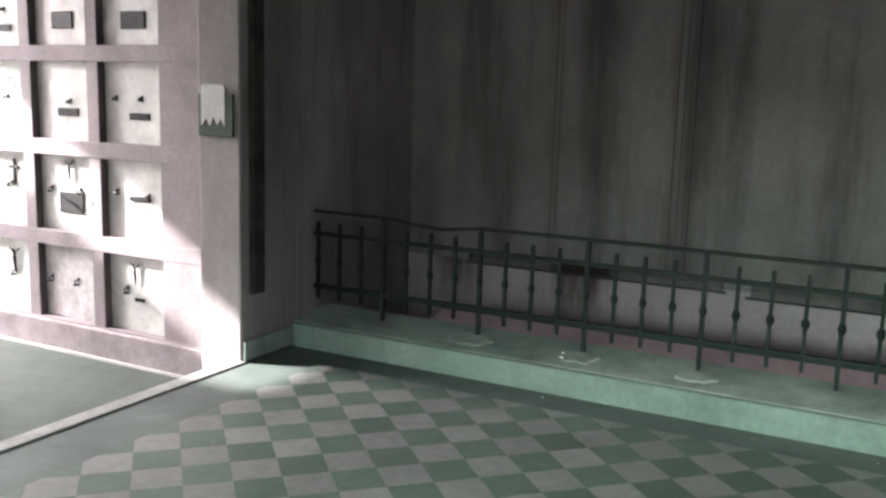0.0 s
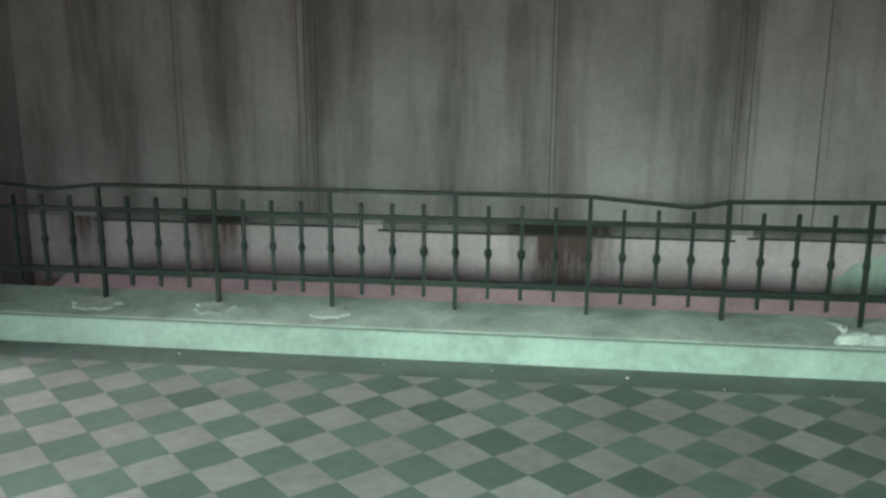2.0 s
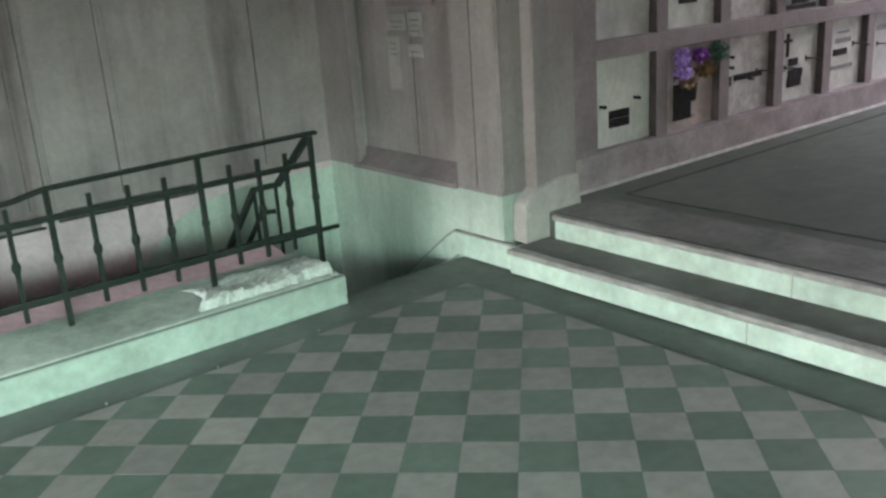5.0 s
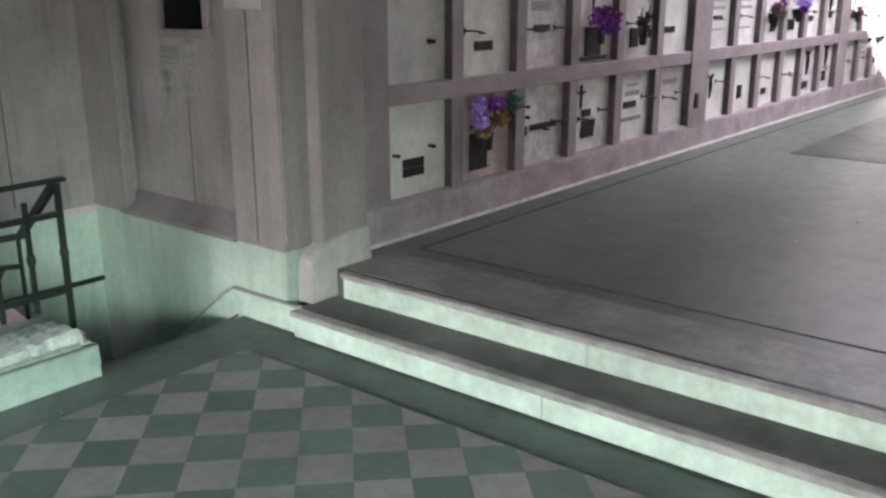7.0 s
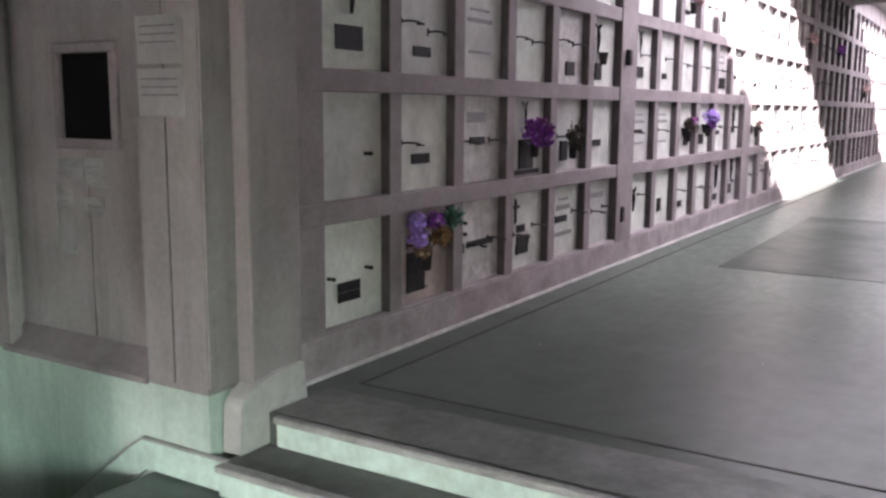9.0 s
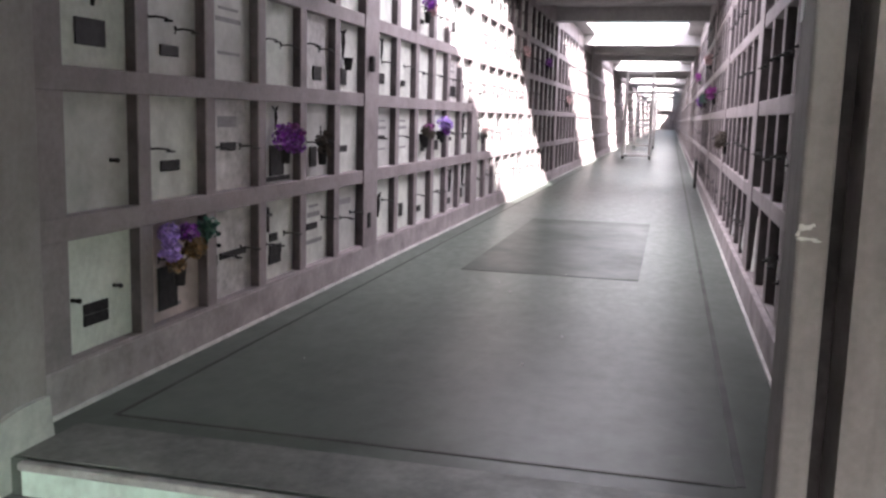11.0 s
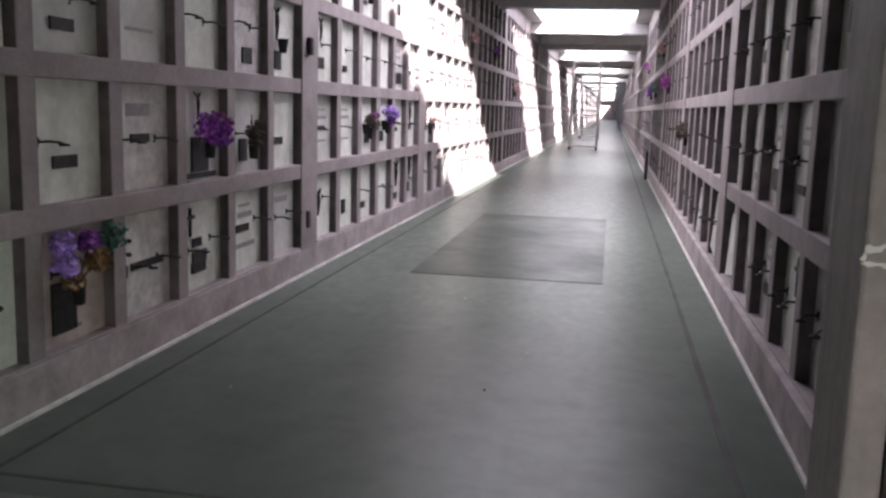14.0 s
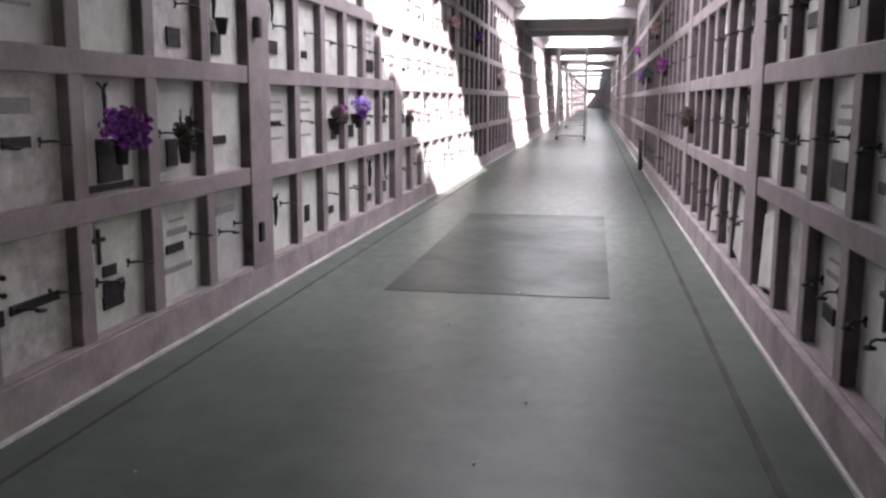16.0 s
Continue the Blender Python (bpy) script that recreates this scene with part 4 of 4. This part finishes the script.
part("rail_bar", flat_bar(bmesh.new(), [(-8.30, RAIL_Y, 0.356), (-1.81, RAIL_Y, 0.356)], 0.014, 0.010), M_IRON, rail)
part("handrail", flat_bar(bmesh.new(), [(-8.38, RAIL_Y, TOP_Z + 0.01), (-7.63, RAIL_Y, TOP_Z + 0.005), (-7.20, RAIL_Y, TOP_Z - 0.035), (-6.90, RAIL_Y, TOP_Z), (-3.985, RAIL_Y, TOP_Z),
                                         (-3.45, RAIL_Y, TOP_Z - 0.045), (-3.38, RAIL_Y, TOP_Z - 0.04), (-3.23, RAIL_Y, TOP_Z - 0.01), (-2.48, RAIL_Y, TOP_Z + 0.005), (-1.77, RAIL_Y, TOP_Z + 0.015)], 0.042, 0.018),
     M_IRON, rail, "bent flat handrail")
part("rail_end_scroll", bars([(-8.38, RAIL_Y, 0.91), (-8.42, RAIL_Y, 0.89), (-8.41, RAIL_Y, 0.82), (-8.36, RAIL_Y, 0.76)], radius=0.014), M_IRON, rail)
part("stair_handrail", flat_bar(bmesh.new(), [(-1.80, 0.53, 0.90), (-1.80, 0.95, 0.56), (-1.80, 1.27, 0.48), (-1.80, 1.80, -0.06)], 0.03, 0.038), M_IRON, rail, "handrail going down the stair")
part("stair_rail", flat_bar(bmesh.new(), [(-1.80, 1.03, 0.38), (-1.80, 1.20, 0.34), (-1.80, 1.52, 0.01), (-1.80, 1.80, -0.28)], 0.02, 0.028), M_IRON, rail)
for y, z0, z1 in ((0.98, 0.10, 0.54), (1.27, -0.25, 0.46)):
    part("stair_post", bars([(-1.80, y, z0 - 0.45), (-1.80, y, z1)], radius=0.012, sides=6), M_IRON, rail)

# ---- board, papers, dark hatch ----
bd = thing("notice_board", "dark green board with a torn white paper on the pillar", "notice board")
part("board", bevelled(boxes((-8.53, -0.30, 1.44, -8.25, -0.281, 1.70)), 0.004, 1), M_GREEN, bd)
part("paper", prism([(-8.50, 1.50), (-8.50, 1.74), (-8.48, 1.76), (-8.33, 1.76), (-8.31, 1.74), (-8.31, 1.50), (-8.34, 1.55), (-8.37, 1.51), (-8.40, 1.56), (-8.43, 1.50), (-8.46, 1.55)], "y", -0.306, -0.302), M_PAPER, bd, "torn white paper")
hatch = thing("wall_hatch", "small dark hatch with a cement frame in the panel", "hatch")
xh = WELL_E + 0.12
part("hatch_frame", bevelled(boxes((xh - 0.03, 0.64, 1.52, xh, 1.12, 1.57), (xh - 0.03, 0.64, 1.99, xh, 1.12, 2.04), (xh - 0.03, 0.64, 1.57, xh, 0.69, 1.99), (xh - 0.03, 1.07, 1.57, xh, 1.12, 1.99)), 0.006, 1), M_FRAME, hatch)
part("hatch_door", boxes((xh - 0.004, 0.69, 1.57, xh - 0.001, 1.07, 1.99)), M_DARK, hatch, "nearly black hatch door")


def sheet(y0, y1, z0, z1, x, seed, label):
    r = random.Random(seed)
    bm = bmesh.new()
    cols, rows_ = 4, 4
    grid = [[bm.verts.new((x - 0.003 - 0.008 * r.random() * (j / rows_), y0 + (y1 - y0) * i / cols + 0.004 * (r.random() - 0.5), z0 + (z1 - z0) * j / rows_)) for i in range(cols + 1)] for j in range(rows_ + 1)]
    for j in range(rows_):
        for i in range(cols):
            bm.faces.new((grid[j][i], grid[j][i + 1], grid[j + 1][i + 1], grid[j + 1][i]))
    bmesh.ops.solidify(bm, geom=list(bm.faces), thickness=0.0015)
    p = tagged(part("paper_notice", bm, M_PAPER), label, "paper notice", "papers on the wall")
    for k in range(3):
        part("text_line", boxes((x - 0.0135, y0 + 0.03, z1 - 0.05 - 0.035 * k, x - 0.0125, y1 - 0.03, z1 - 0.042 - 0.035 * k)), M_LETTER, p)
    return p


sheet(0.07, 0.365, 1.69, 1.90, WELL_E, 1, "curled white paper notice on the pier")
sheet(0.075, 0.365, 1.92, 2.13, WELL_E, 2, "curled grey paper notice with a folded corner")
xp = WELL_E + 0.12
sheet(0.95, 1.15, 1.37, 1.47, xp, 3, "faded paper on the panel")
sheet(0.78, 0.93, 1.33, 1.48, xp, 4, "faded paper on the panel")
sheet(0.79, 0.95, 1.20, 1.28, xp, 5, "small faded paper on the panel")
sheet(1.03, 1.17, 0.98, 1.33, xp, 6, "long faded paper on the panel")

tagged(part("paper_notice", boxes((-0.42, -3.107, 2.09, -0.33, -3.104, 2.50)), M_PAPER), "white paper strip on the corner pillar", "paper notice", "papers on the wall")
rng = random.Random(17)
for i, (y, z, w, h) in enumerate(((-3.130, 1.432, 0.026, 0.016), (-3.152, 1.441, 0.012, 0.008), (-3.137, 1.398, 0.040, 0.008), (-3.112, 1.412, 0.010, 0.012), (-3.165, 1.392, 0.018, 0.005))):
    rim = []
    for k in range(11):
        a = 2 * math.pi * k / 11
        q = rng.uniform(0.35, 1.0)
        rim.append((y + w * q * math.cos(a), z + h * q * math.sin(a)))
    tagged(part("paint_chip", prism(rim, "x", -0.6520, -0.648), M_WHITELINE), "chipped white plaster spot on the pillar", "paint chip", "chips on the pillar")

# ---- flowers ----


def petals(bm, centre, radius, count, size, r):
    """Small cupped petals that crowd round a centre."""
    for _ in range(count):
        d = Vector((r.gauss(0, 1), r.gauss(0, 1), r.gauss(0, 1))).normalized()
        p = Vector(centre) + d * radius * (0.15 + 1.15 * r.random())
        q = (d + 0.7 * Vector((r.gauss(0, 1), r.gauss(0, 1), r.gauss(0, 1)))).normalized()
        u = q.orthogonal().normalized()
        w = q.cross(u)
        s = size * (0.6 + 0.8 * r.random())
        v = [bm.verts.new(p + s * a * u + s * b * w + s * c * q) for a, b, c in ((-0.5, -0.5, 0.25), (0.5, -0.5, 0.1), (0.6, 0.5, 0.3), (-0.4, 0.6, 0.2), (0, 0, -0.15))]
        for i in range(4):
            bm.faces.new((v[i], v[(i + 1) % 4], v[4]))
    return bm


def bouquet(label, at, blooms, stems, seed, turn=0, vase=True):
    """A bunch: blooms (colour name, material, x, y, z, radius, count), stems (x, y, z) tops."""
    r = random.Random(seed)
    g = thing("flowers", label, "flowers", "flowers on the niches", at, turn)
    for nm, mat, x, y, z, rad, count in blooms:
        part("bloom", petals(bmesh.new(), (x, y, z), rad * 0.82, int(count * 1.5), 0.024, r), mat, g, nm)
    bm = bmesh.new()
    for x, y, z in stems:
        tube(bm, [(0.02 * r.random(), -0.03, -0.12), (x * 0.4, y * 0.7 - 0.01, z * 0.4 - 0.03), (x, y, z)], 0.004, 5)
    part("stems", bm, M_DRY, g)
    if vase:
        bm = bmesh.new()
        tube(bm, [(0, -0.05, -0.17), (0, -0.05, -0.165), (0, -0.05, -0.07), (0, -0.05, -0.05)], [0.022, 0.03, 0.036, 0.042], 10)
        part("vase", bm, M_BRONZE, g, "dark metal vase", True)
    return g


B1 = PITCH
bouquet("lilac, ochre and teal cloth flowers before a niche", (B1 + 0.24, 0.03, FLOOR_E + SILL + 0.37),
        [("lilac bloom", M_LILAC, -0.12, -0.06, 0.14, 0.06, 130), ("lilac bloom", M_LILAC, -0.13, -0.07, 0.05, 0.06, 120), ("purple bloom", M_PURPLE, 0.05, -0.08, 0.14, 0.05, 80),
         ("ochre bloom", M_OCHRE, 0.09, -0.09, 0.05, 0.065, 90), ("ochre bloom", M_OCHRE, -0.09, -0.08, -0.03, 0.05, 60), ("lilac bloom", M_LILAC, 0.10, -0.08, 0.12, 0.035, 50),
         ("teal leaves", M_TEAL, 0.24, -0.09, 0.14, 0.07, 110), ("teal leaves", M_TEAL, 0.19, -0.08, 0.08, 0.05, 60)],
        [(-0.11, -0.08, 0.1), (0.06, -0.07, 0.1), (0.2, -0.08, 0.1), (-0.05, -0.06, 0.0)], 3)
bouquet("deep purple cloth flowers hanging before a niche", (3 * B1 + 0.28, 0.03, FLOOR_E + SILL + ROW + 0.31),
        [("purple bloom", M_PURPLE, -0.06, -0.09, 0.02, 0.095, 190), ("purple bloom", M_PURPLE, 0.05, -0.09, -0.02, 0.08, 150), ("magenta bloom", M_MAGENTA, 0.0, -0.10, 0.06, 0.06, 90), ("magenta bloom", M_MAGENTA, 0.16, -0.08, 0.03, 0.05, 70)],
        [(0.0, -0.08, 0.1), (0.1, -0.08, 0.05)], 4)
bouquet("withered brown stems in a niche vase", (4 * B1 + 0.27, 0.03, FLOOR_E + SILL + ROW + 0.27),
        [("dry bloom", M_DRY, -0.05, -0.06, 0.02, 0.05, 40), ("dry bloom", M_DRY, 0.06, -0.06, 0.06, 0.04, 30), ("dry bloom", M_DRY, 0.0, -0.07, -0.05, 0.06, 50)],
        [(-0.1, -0.07, 0.10), (0.12, -0.08, 0.12), (0.05, -0.08, 0.15), (-0.06, -0.06, 0.14)], 5)
C6 = BAY
bouquet("brown dried flowers in a niche vase", (C6 + 2 * B1 + 0.24, 0.03, FLOOR_E + SILL + ROW + 0.32),
        [("dry purple bloom", M_DRY, -0.07, -0.08, 0.03, 0.07, 80), ("pink bloom", M_MAGENTA, 0.06, -0.08, 0.05, 0.05, 40), ("dry bloom", M_DRY, 0.09, -0.08, -0.01, 0.06, 60)], [(0, -0.06, 0.05)], 6)
bouquet("lilac cloth flowers in a niche vase", (C6 + 3 * B1 + 0.30, 0.03, FLOOR_E + SILL + ROW + 0.36),
        [("lilac bloom", M_LILAC, -0.04, -0.09, 0.06, 0.09, 140), ("lilac bloom", M_LILAC, 0.08, -0.09, 0.04, 0.07, 90), ("purple bloom", M_PURPLE, 0.0, -0.09, -0.03, 0.06, 60)], [(0, -0.06, 0.05)], 7)
bouquet("pale pink dried flowers in a niche vase", (2 * BAY + 0.3, 0.03, FLOOR_E + SILL + ROW + 0.30),
        [("pink bloom", M_PALEPINK, 0, -0.08, 0.05, 0.08, 90), ("dry bloom", M_DRY, 0.02, -0.08, -0.04, 0.05, 40)], [(0, -0.06, 0.05)], 8)
bouquet("purple and pink cloth flowers high on the wall", (C6 + 2 * B1 + 0.22, 0.03, FLOOR_E + SILL + 3 * ROW + 0.3),
        [("purple bloom", M_PURPLE, -0.06, -0.09, 0.05, 0.08, 110), ("pink bloom", M_PALEPINK, 0.07, -0.09, 0.0, 0.07, 80)], [(0, -0.06, 0.05)], 9)
for i, (x, r_, m, w) in enumerate(((13.1, 3, M_PALEPINK, "pale pink"), (16.2, 3, M_PURPLE, "purple"), (20.4, 2, M_PALEPINK, "pale pink"))):
    bouquet(w + " cloth flowers high on a sunlit wall", (x, 0.03, FLOOR_E + SILL + r_ * ROW + 0.3), [("bloom", m, 0, -0.09, 0.04, 0.09, 110), ("bloom", m, 0.1, -0.09, -0.02, 0.06, 60)], [(0, -0.06, 0.05)], 20 + i)
for i, (x, r_, m, w) in enumerate(((8.2, 1, M_DRY, "withered brown"), (12.4, 2, M_MAGENTA, "magenta"), (14.6, 3, M_PALEPINK, "pale pink"), (19.0, 2, M_PURPLE, "purple"), (16.8, 2, M_TEAL, "dark green"), (21.5, 3, M_MAGENTA, "magenta"))):
    bouquet(w + " cloth flowers on the shaded niche wall", (x, SOUTH - 0.03, FLOOR_E + SILL + r_ * ROW + 0.3),
            [("bloom", m, 0, -0.10, 0.04, 0.09, 110), ("bloom", m, 0.1, -0.11, -0.03, 0.07, 70)], [(0, -0.06, 0.05)], 40 + i, 180)

lb = tagged(part("leaning_board", bevelled(boxes((17.3, SOUTH + 0.07, FLOOR_E, 17.75, SOUTH + 0.13, FLOOR_E + 0.62)), 0.006, 1), M_PLATE), "dark board standing against the niche wall", "board")

# small pale crumbs of plaster on the floors
crng = random.Random(11)
for i in range(14):
    east = i % 2 == 0
    cx, cy = (1.0 + 6.0 * crng.random(), -2.6 + 2.0 * crng.random()) if east else (-6.5 + 5 * crng.random(), -0.02 + 0.16 * crng.random())
    size = 0.003 + 0.006 * crng.random()
    bm = bmesh.new()
    bmesh.ops.create_icosphere(bm, subdivisions=1, radius=size)
    for v in bm.verts:
        v.co *= 0.7 + 0.5 * crng.random()
    ob = tagged(part("plaster_crumb", bm, M_WHITELINE), "small pale crumb of plaster on the floor", "debris", "crumbs on the floor")
    ob.location = (cx, cy, (FLOOR_E if east else -0.012) + size * 0.6)

# ---- rolling ladder far down the gallery ----


def rolling_ladder(x, y, label):
    g = thing("rolling_ladder", label, "ladder", "rolling ladders", (x, y, FLOOR_E))
    for py in (-0.5, 0.5):
        part("side_rail", bars([(-0.45, py, 0.12), (0.25, py, 2.55), (0.25, py, 3.3)], radius=0.045), M_STEEL, g)
        part("back_post", bars([(0.85, py, 0.12), (0.75, py, 2.55), (0.75, py, 3.3)], radius=0.04), M_STEEL, g)
        part("guard_rail", bars([(0.25, py, 3.3), (0.75, py, 3.3)], radius=0.02), M_STEEL, g)
        part("base_bar", bars([(-0.45, py, 0.14), (0.85, py, 0.14)], radius=0.045), M_STEEL, g)
        for px in (-0.45, 0.85):
            wh = part("wheel", bars([(px, py - 0.025, 0.08), (px, py + 0.025, 0.08)], radius=0.08, sides=14), M_RUBBER, g)
            part("fork", bars([(px, py, 0.08), (px, py, 0.2)], radius=0.018), M_STEEL, wh)
    for k in range(10):
        z = 0.30 + 0.245 * k
        px = -0.45 + 0.70 * (z - 0.12) / 2.43
        part("rung", bevelled(boxes((px - 0.02, -0.5, z - 0.012, px + 0.10, 0.5, z + 0.012)), 0.004, 1), M_STEEL, g)
    for px, z in ((0.25, 3.3), (0.75, 3.3), (0.75, 2.9), (-0.45, 0.14), (0.85, 0.14), (0.80, 1.3)):
        part("cross_bar", bars([(px, -0.5, z), (px, 0.5, z)], radius=0.035), M_STEEL, g)
    part("platform", bevelled(boxes((0.22, -0.5, 2.53, 0.80, 0.5, 2.57)), 0.006, 1), M_STEEL, g)
    return g


rolling_ladder(31.9, -1.45, "tall galvanised rolling ladder with a platform")
rolling_ladder(47.0, -1.3, "tall galvanised rolling ladder far down the gallery")

# ---- checkered tiles of the landing ----
TILE = 0.218
U0, V0 = -1.83, -0.267
CX0, CX1, CY0, CY1 = -7.76, -1.20, LAND_S, -0.055
GAP = 0.0006


def clipped(poly, keep):
    out = []
    for i, p in enumerate(poly):
        q = poly[(i + 1) % len(poly)]
        a, b = keep(p), keep(q)
        if a >= 0:
            out.append(p)
        if a * b < 0:
            k = a / (a - b)
            out.append((p[0] + k * (q[0] - p[0]), p[1] + k * (q[1] - p[1])))
    return out


def tile_shape(cx, cy):
    h = TILE / 2 - GAP
    c = math.sqrt(0.5)
    pts = [(cx + c * (du + dv), cy + c * (du - dv)) for du, dv in ((-h, -h), (-h, h), (h, h), (h, -h))]
    for keep in (lambda p: p[0] - CX0, lambda p: CX1 - p[0], lambda p: p[1] - CY0, lambda p: CY1 - p[1]):
        pts = clipped(pts, keep)
        if len(pts) < 3:
            return None
    return pts


def tile_solid(bm, pts, dx=0.0, dy=0.0, top=0.0):
    ground = -0.014
    area = sum(a[0] * b[1] - b[0] * a[1] for a, b in zip(pts, pts[1:] + pts[:1]))
    if area < 0:
        pts = pts[::-1]
    hi = [bm.verts.new((p[0] - dx, p[1] - dy, top)) for p in pts]
    lo = [bm.verts.new((p[0] - dx, p[1] - dy, ground)) for p in pts]
    bm.faces.new(hi)
    for i in range(len(pts)):
        j = (i + 1) % len(pts)
        bm.faces.new((lo[i], lo[j], hi[j], hi[i]))


setting("grout", boxes((CX0, CY0, -0.0118, CX1, CY1, -0.0015)), M_BAND, "dark grout bed under the tiles", "floor")
checker = tagged(new("floor_tiles"), "worn diagonal checkered floor of green and pale tiles", "floor", kind="structure")
whole = {}
rest = {0: bmesh.new(), 1: bmesh.new()}
trng = random.Random(5)
made = 0
order = []
for i in range(-45, 45):
    for j in range(-45, 45):
        u, v = U0 + TILE * (i - 0.5), V0 + TILE * (j - 0.5)
        cx, cy = (u + v) * math.sqrt(0.5), (u - v) * math.sqrt(0.5)
        pts = tile_shape(cx, cy)
        if pts:
            order.append((math.hypot(cx + 3.2, cy + 1.4), cx, cy, (i + j) % 2, pts))
order.sort(key=lambda o: o[0])
for d, cx, cy, odd, pts in order:
    mat = M_TILE_L if odd else M_TILE_D
    lift = 0.0012 * trng.random()
    if made < 300 and len(pts) == 4 and abs(max(p[0] for p in pts) - min(p[0] for p in pts) - (TILE - 2 * GAP) * math.sqrt(2)) < 1e-6:
        if odd not in whole:
            bm = bmesh.new()
            tile_solid(bm, pts, cx, cy)
            whole[odd] = to_mesh("tile", bm, mat)
        ob = part("tile", whole[odd], mat, checker)
        ob.location = (cx, cy, lift)
        made += 1
    else:
        tile_solid(rest[odd], pts, 0, 0, lift)
for odd, bm in rest.items():
    tagged(part("outer_tiles", bm, M_TILE_L if odd else M_TILE_D, checker), kind="stuff")
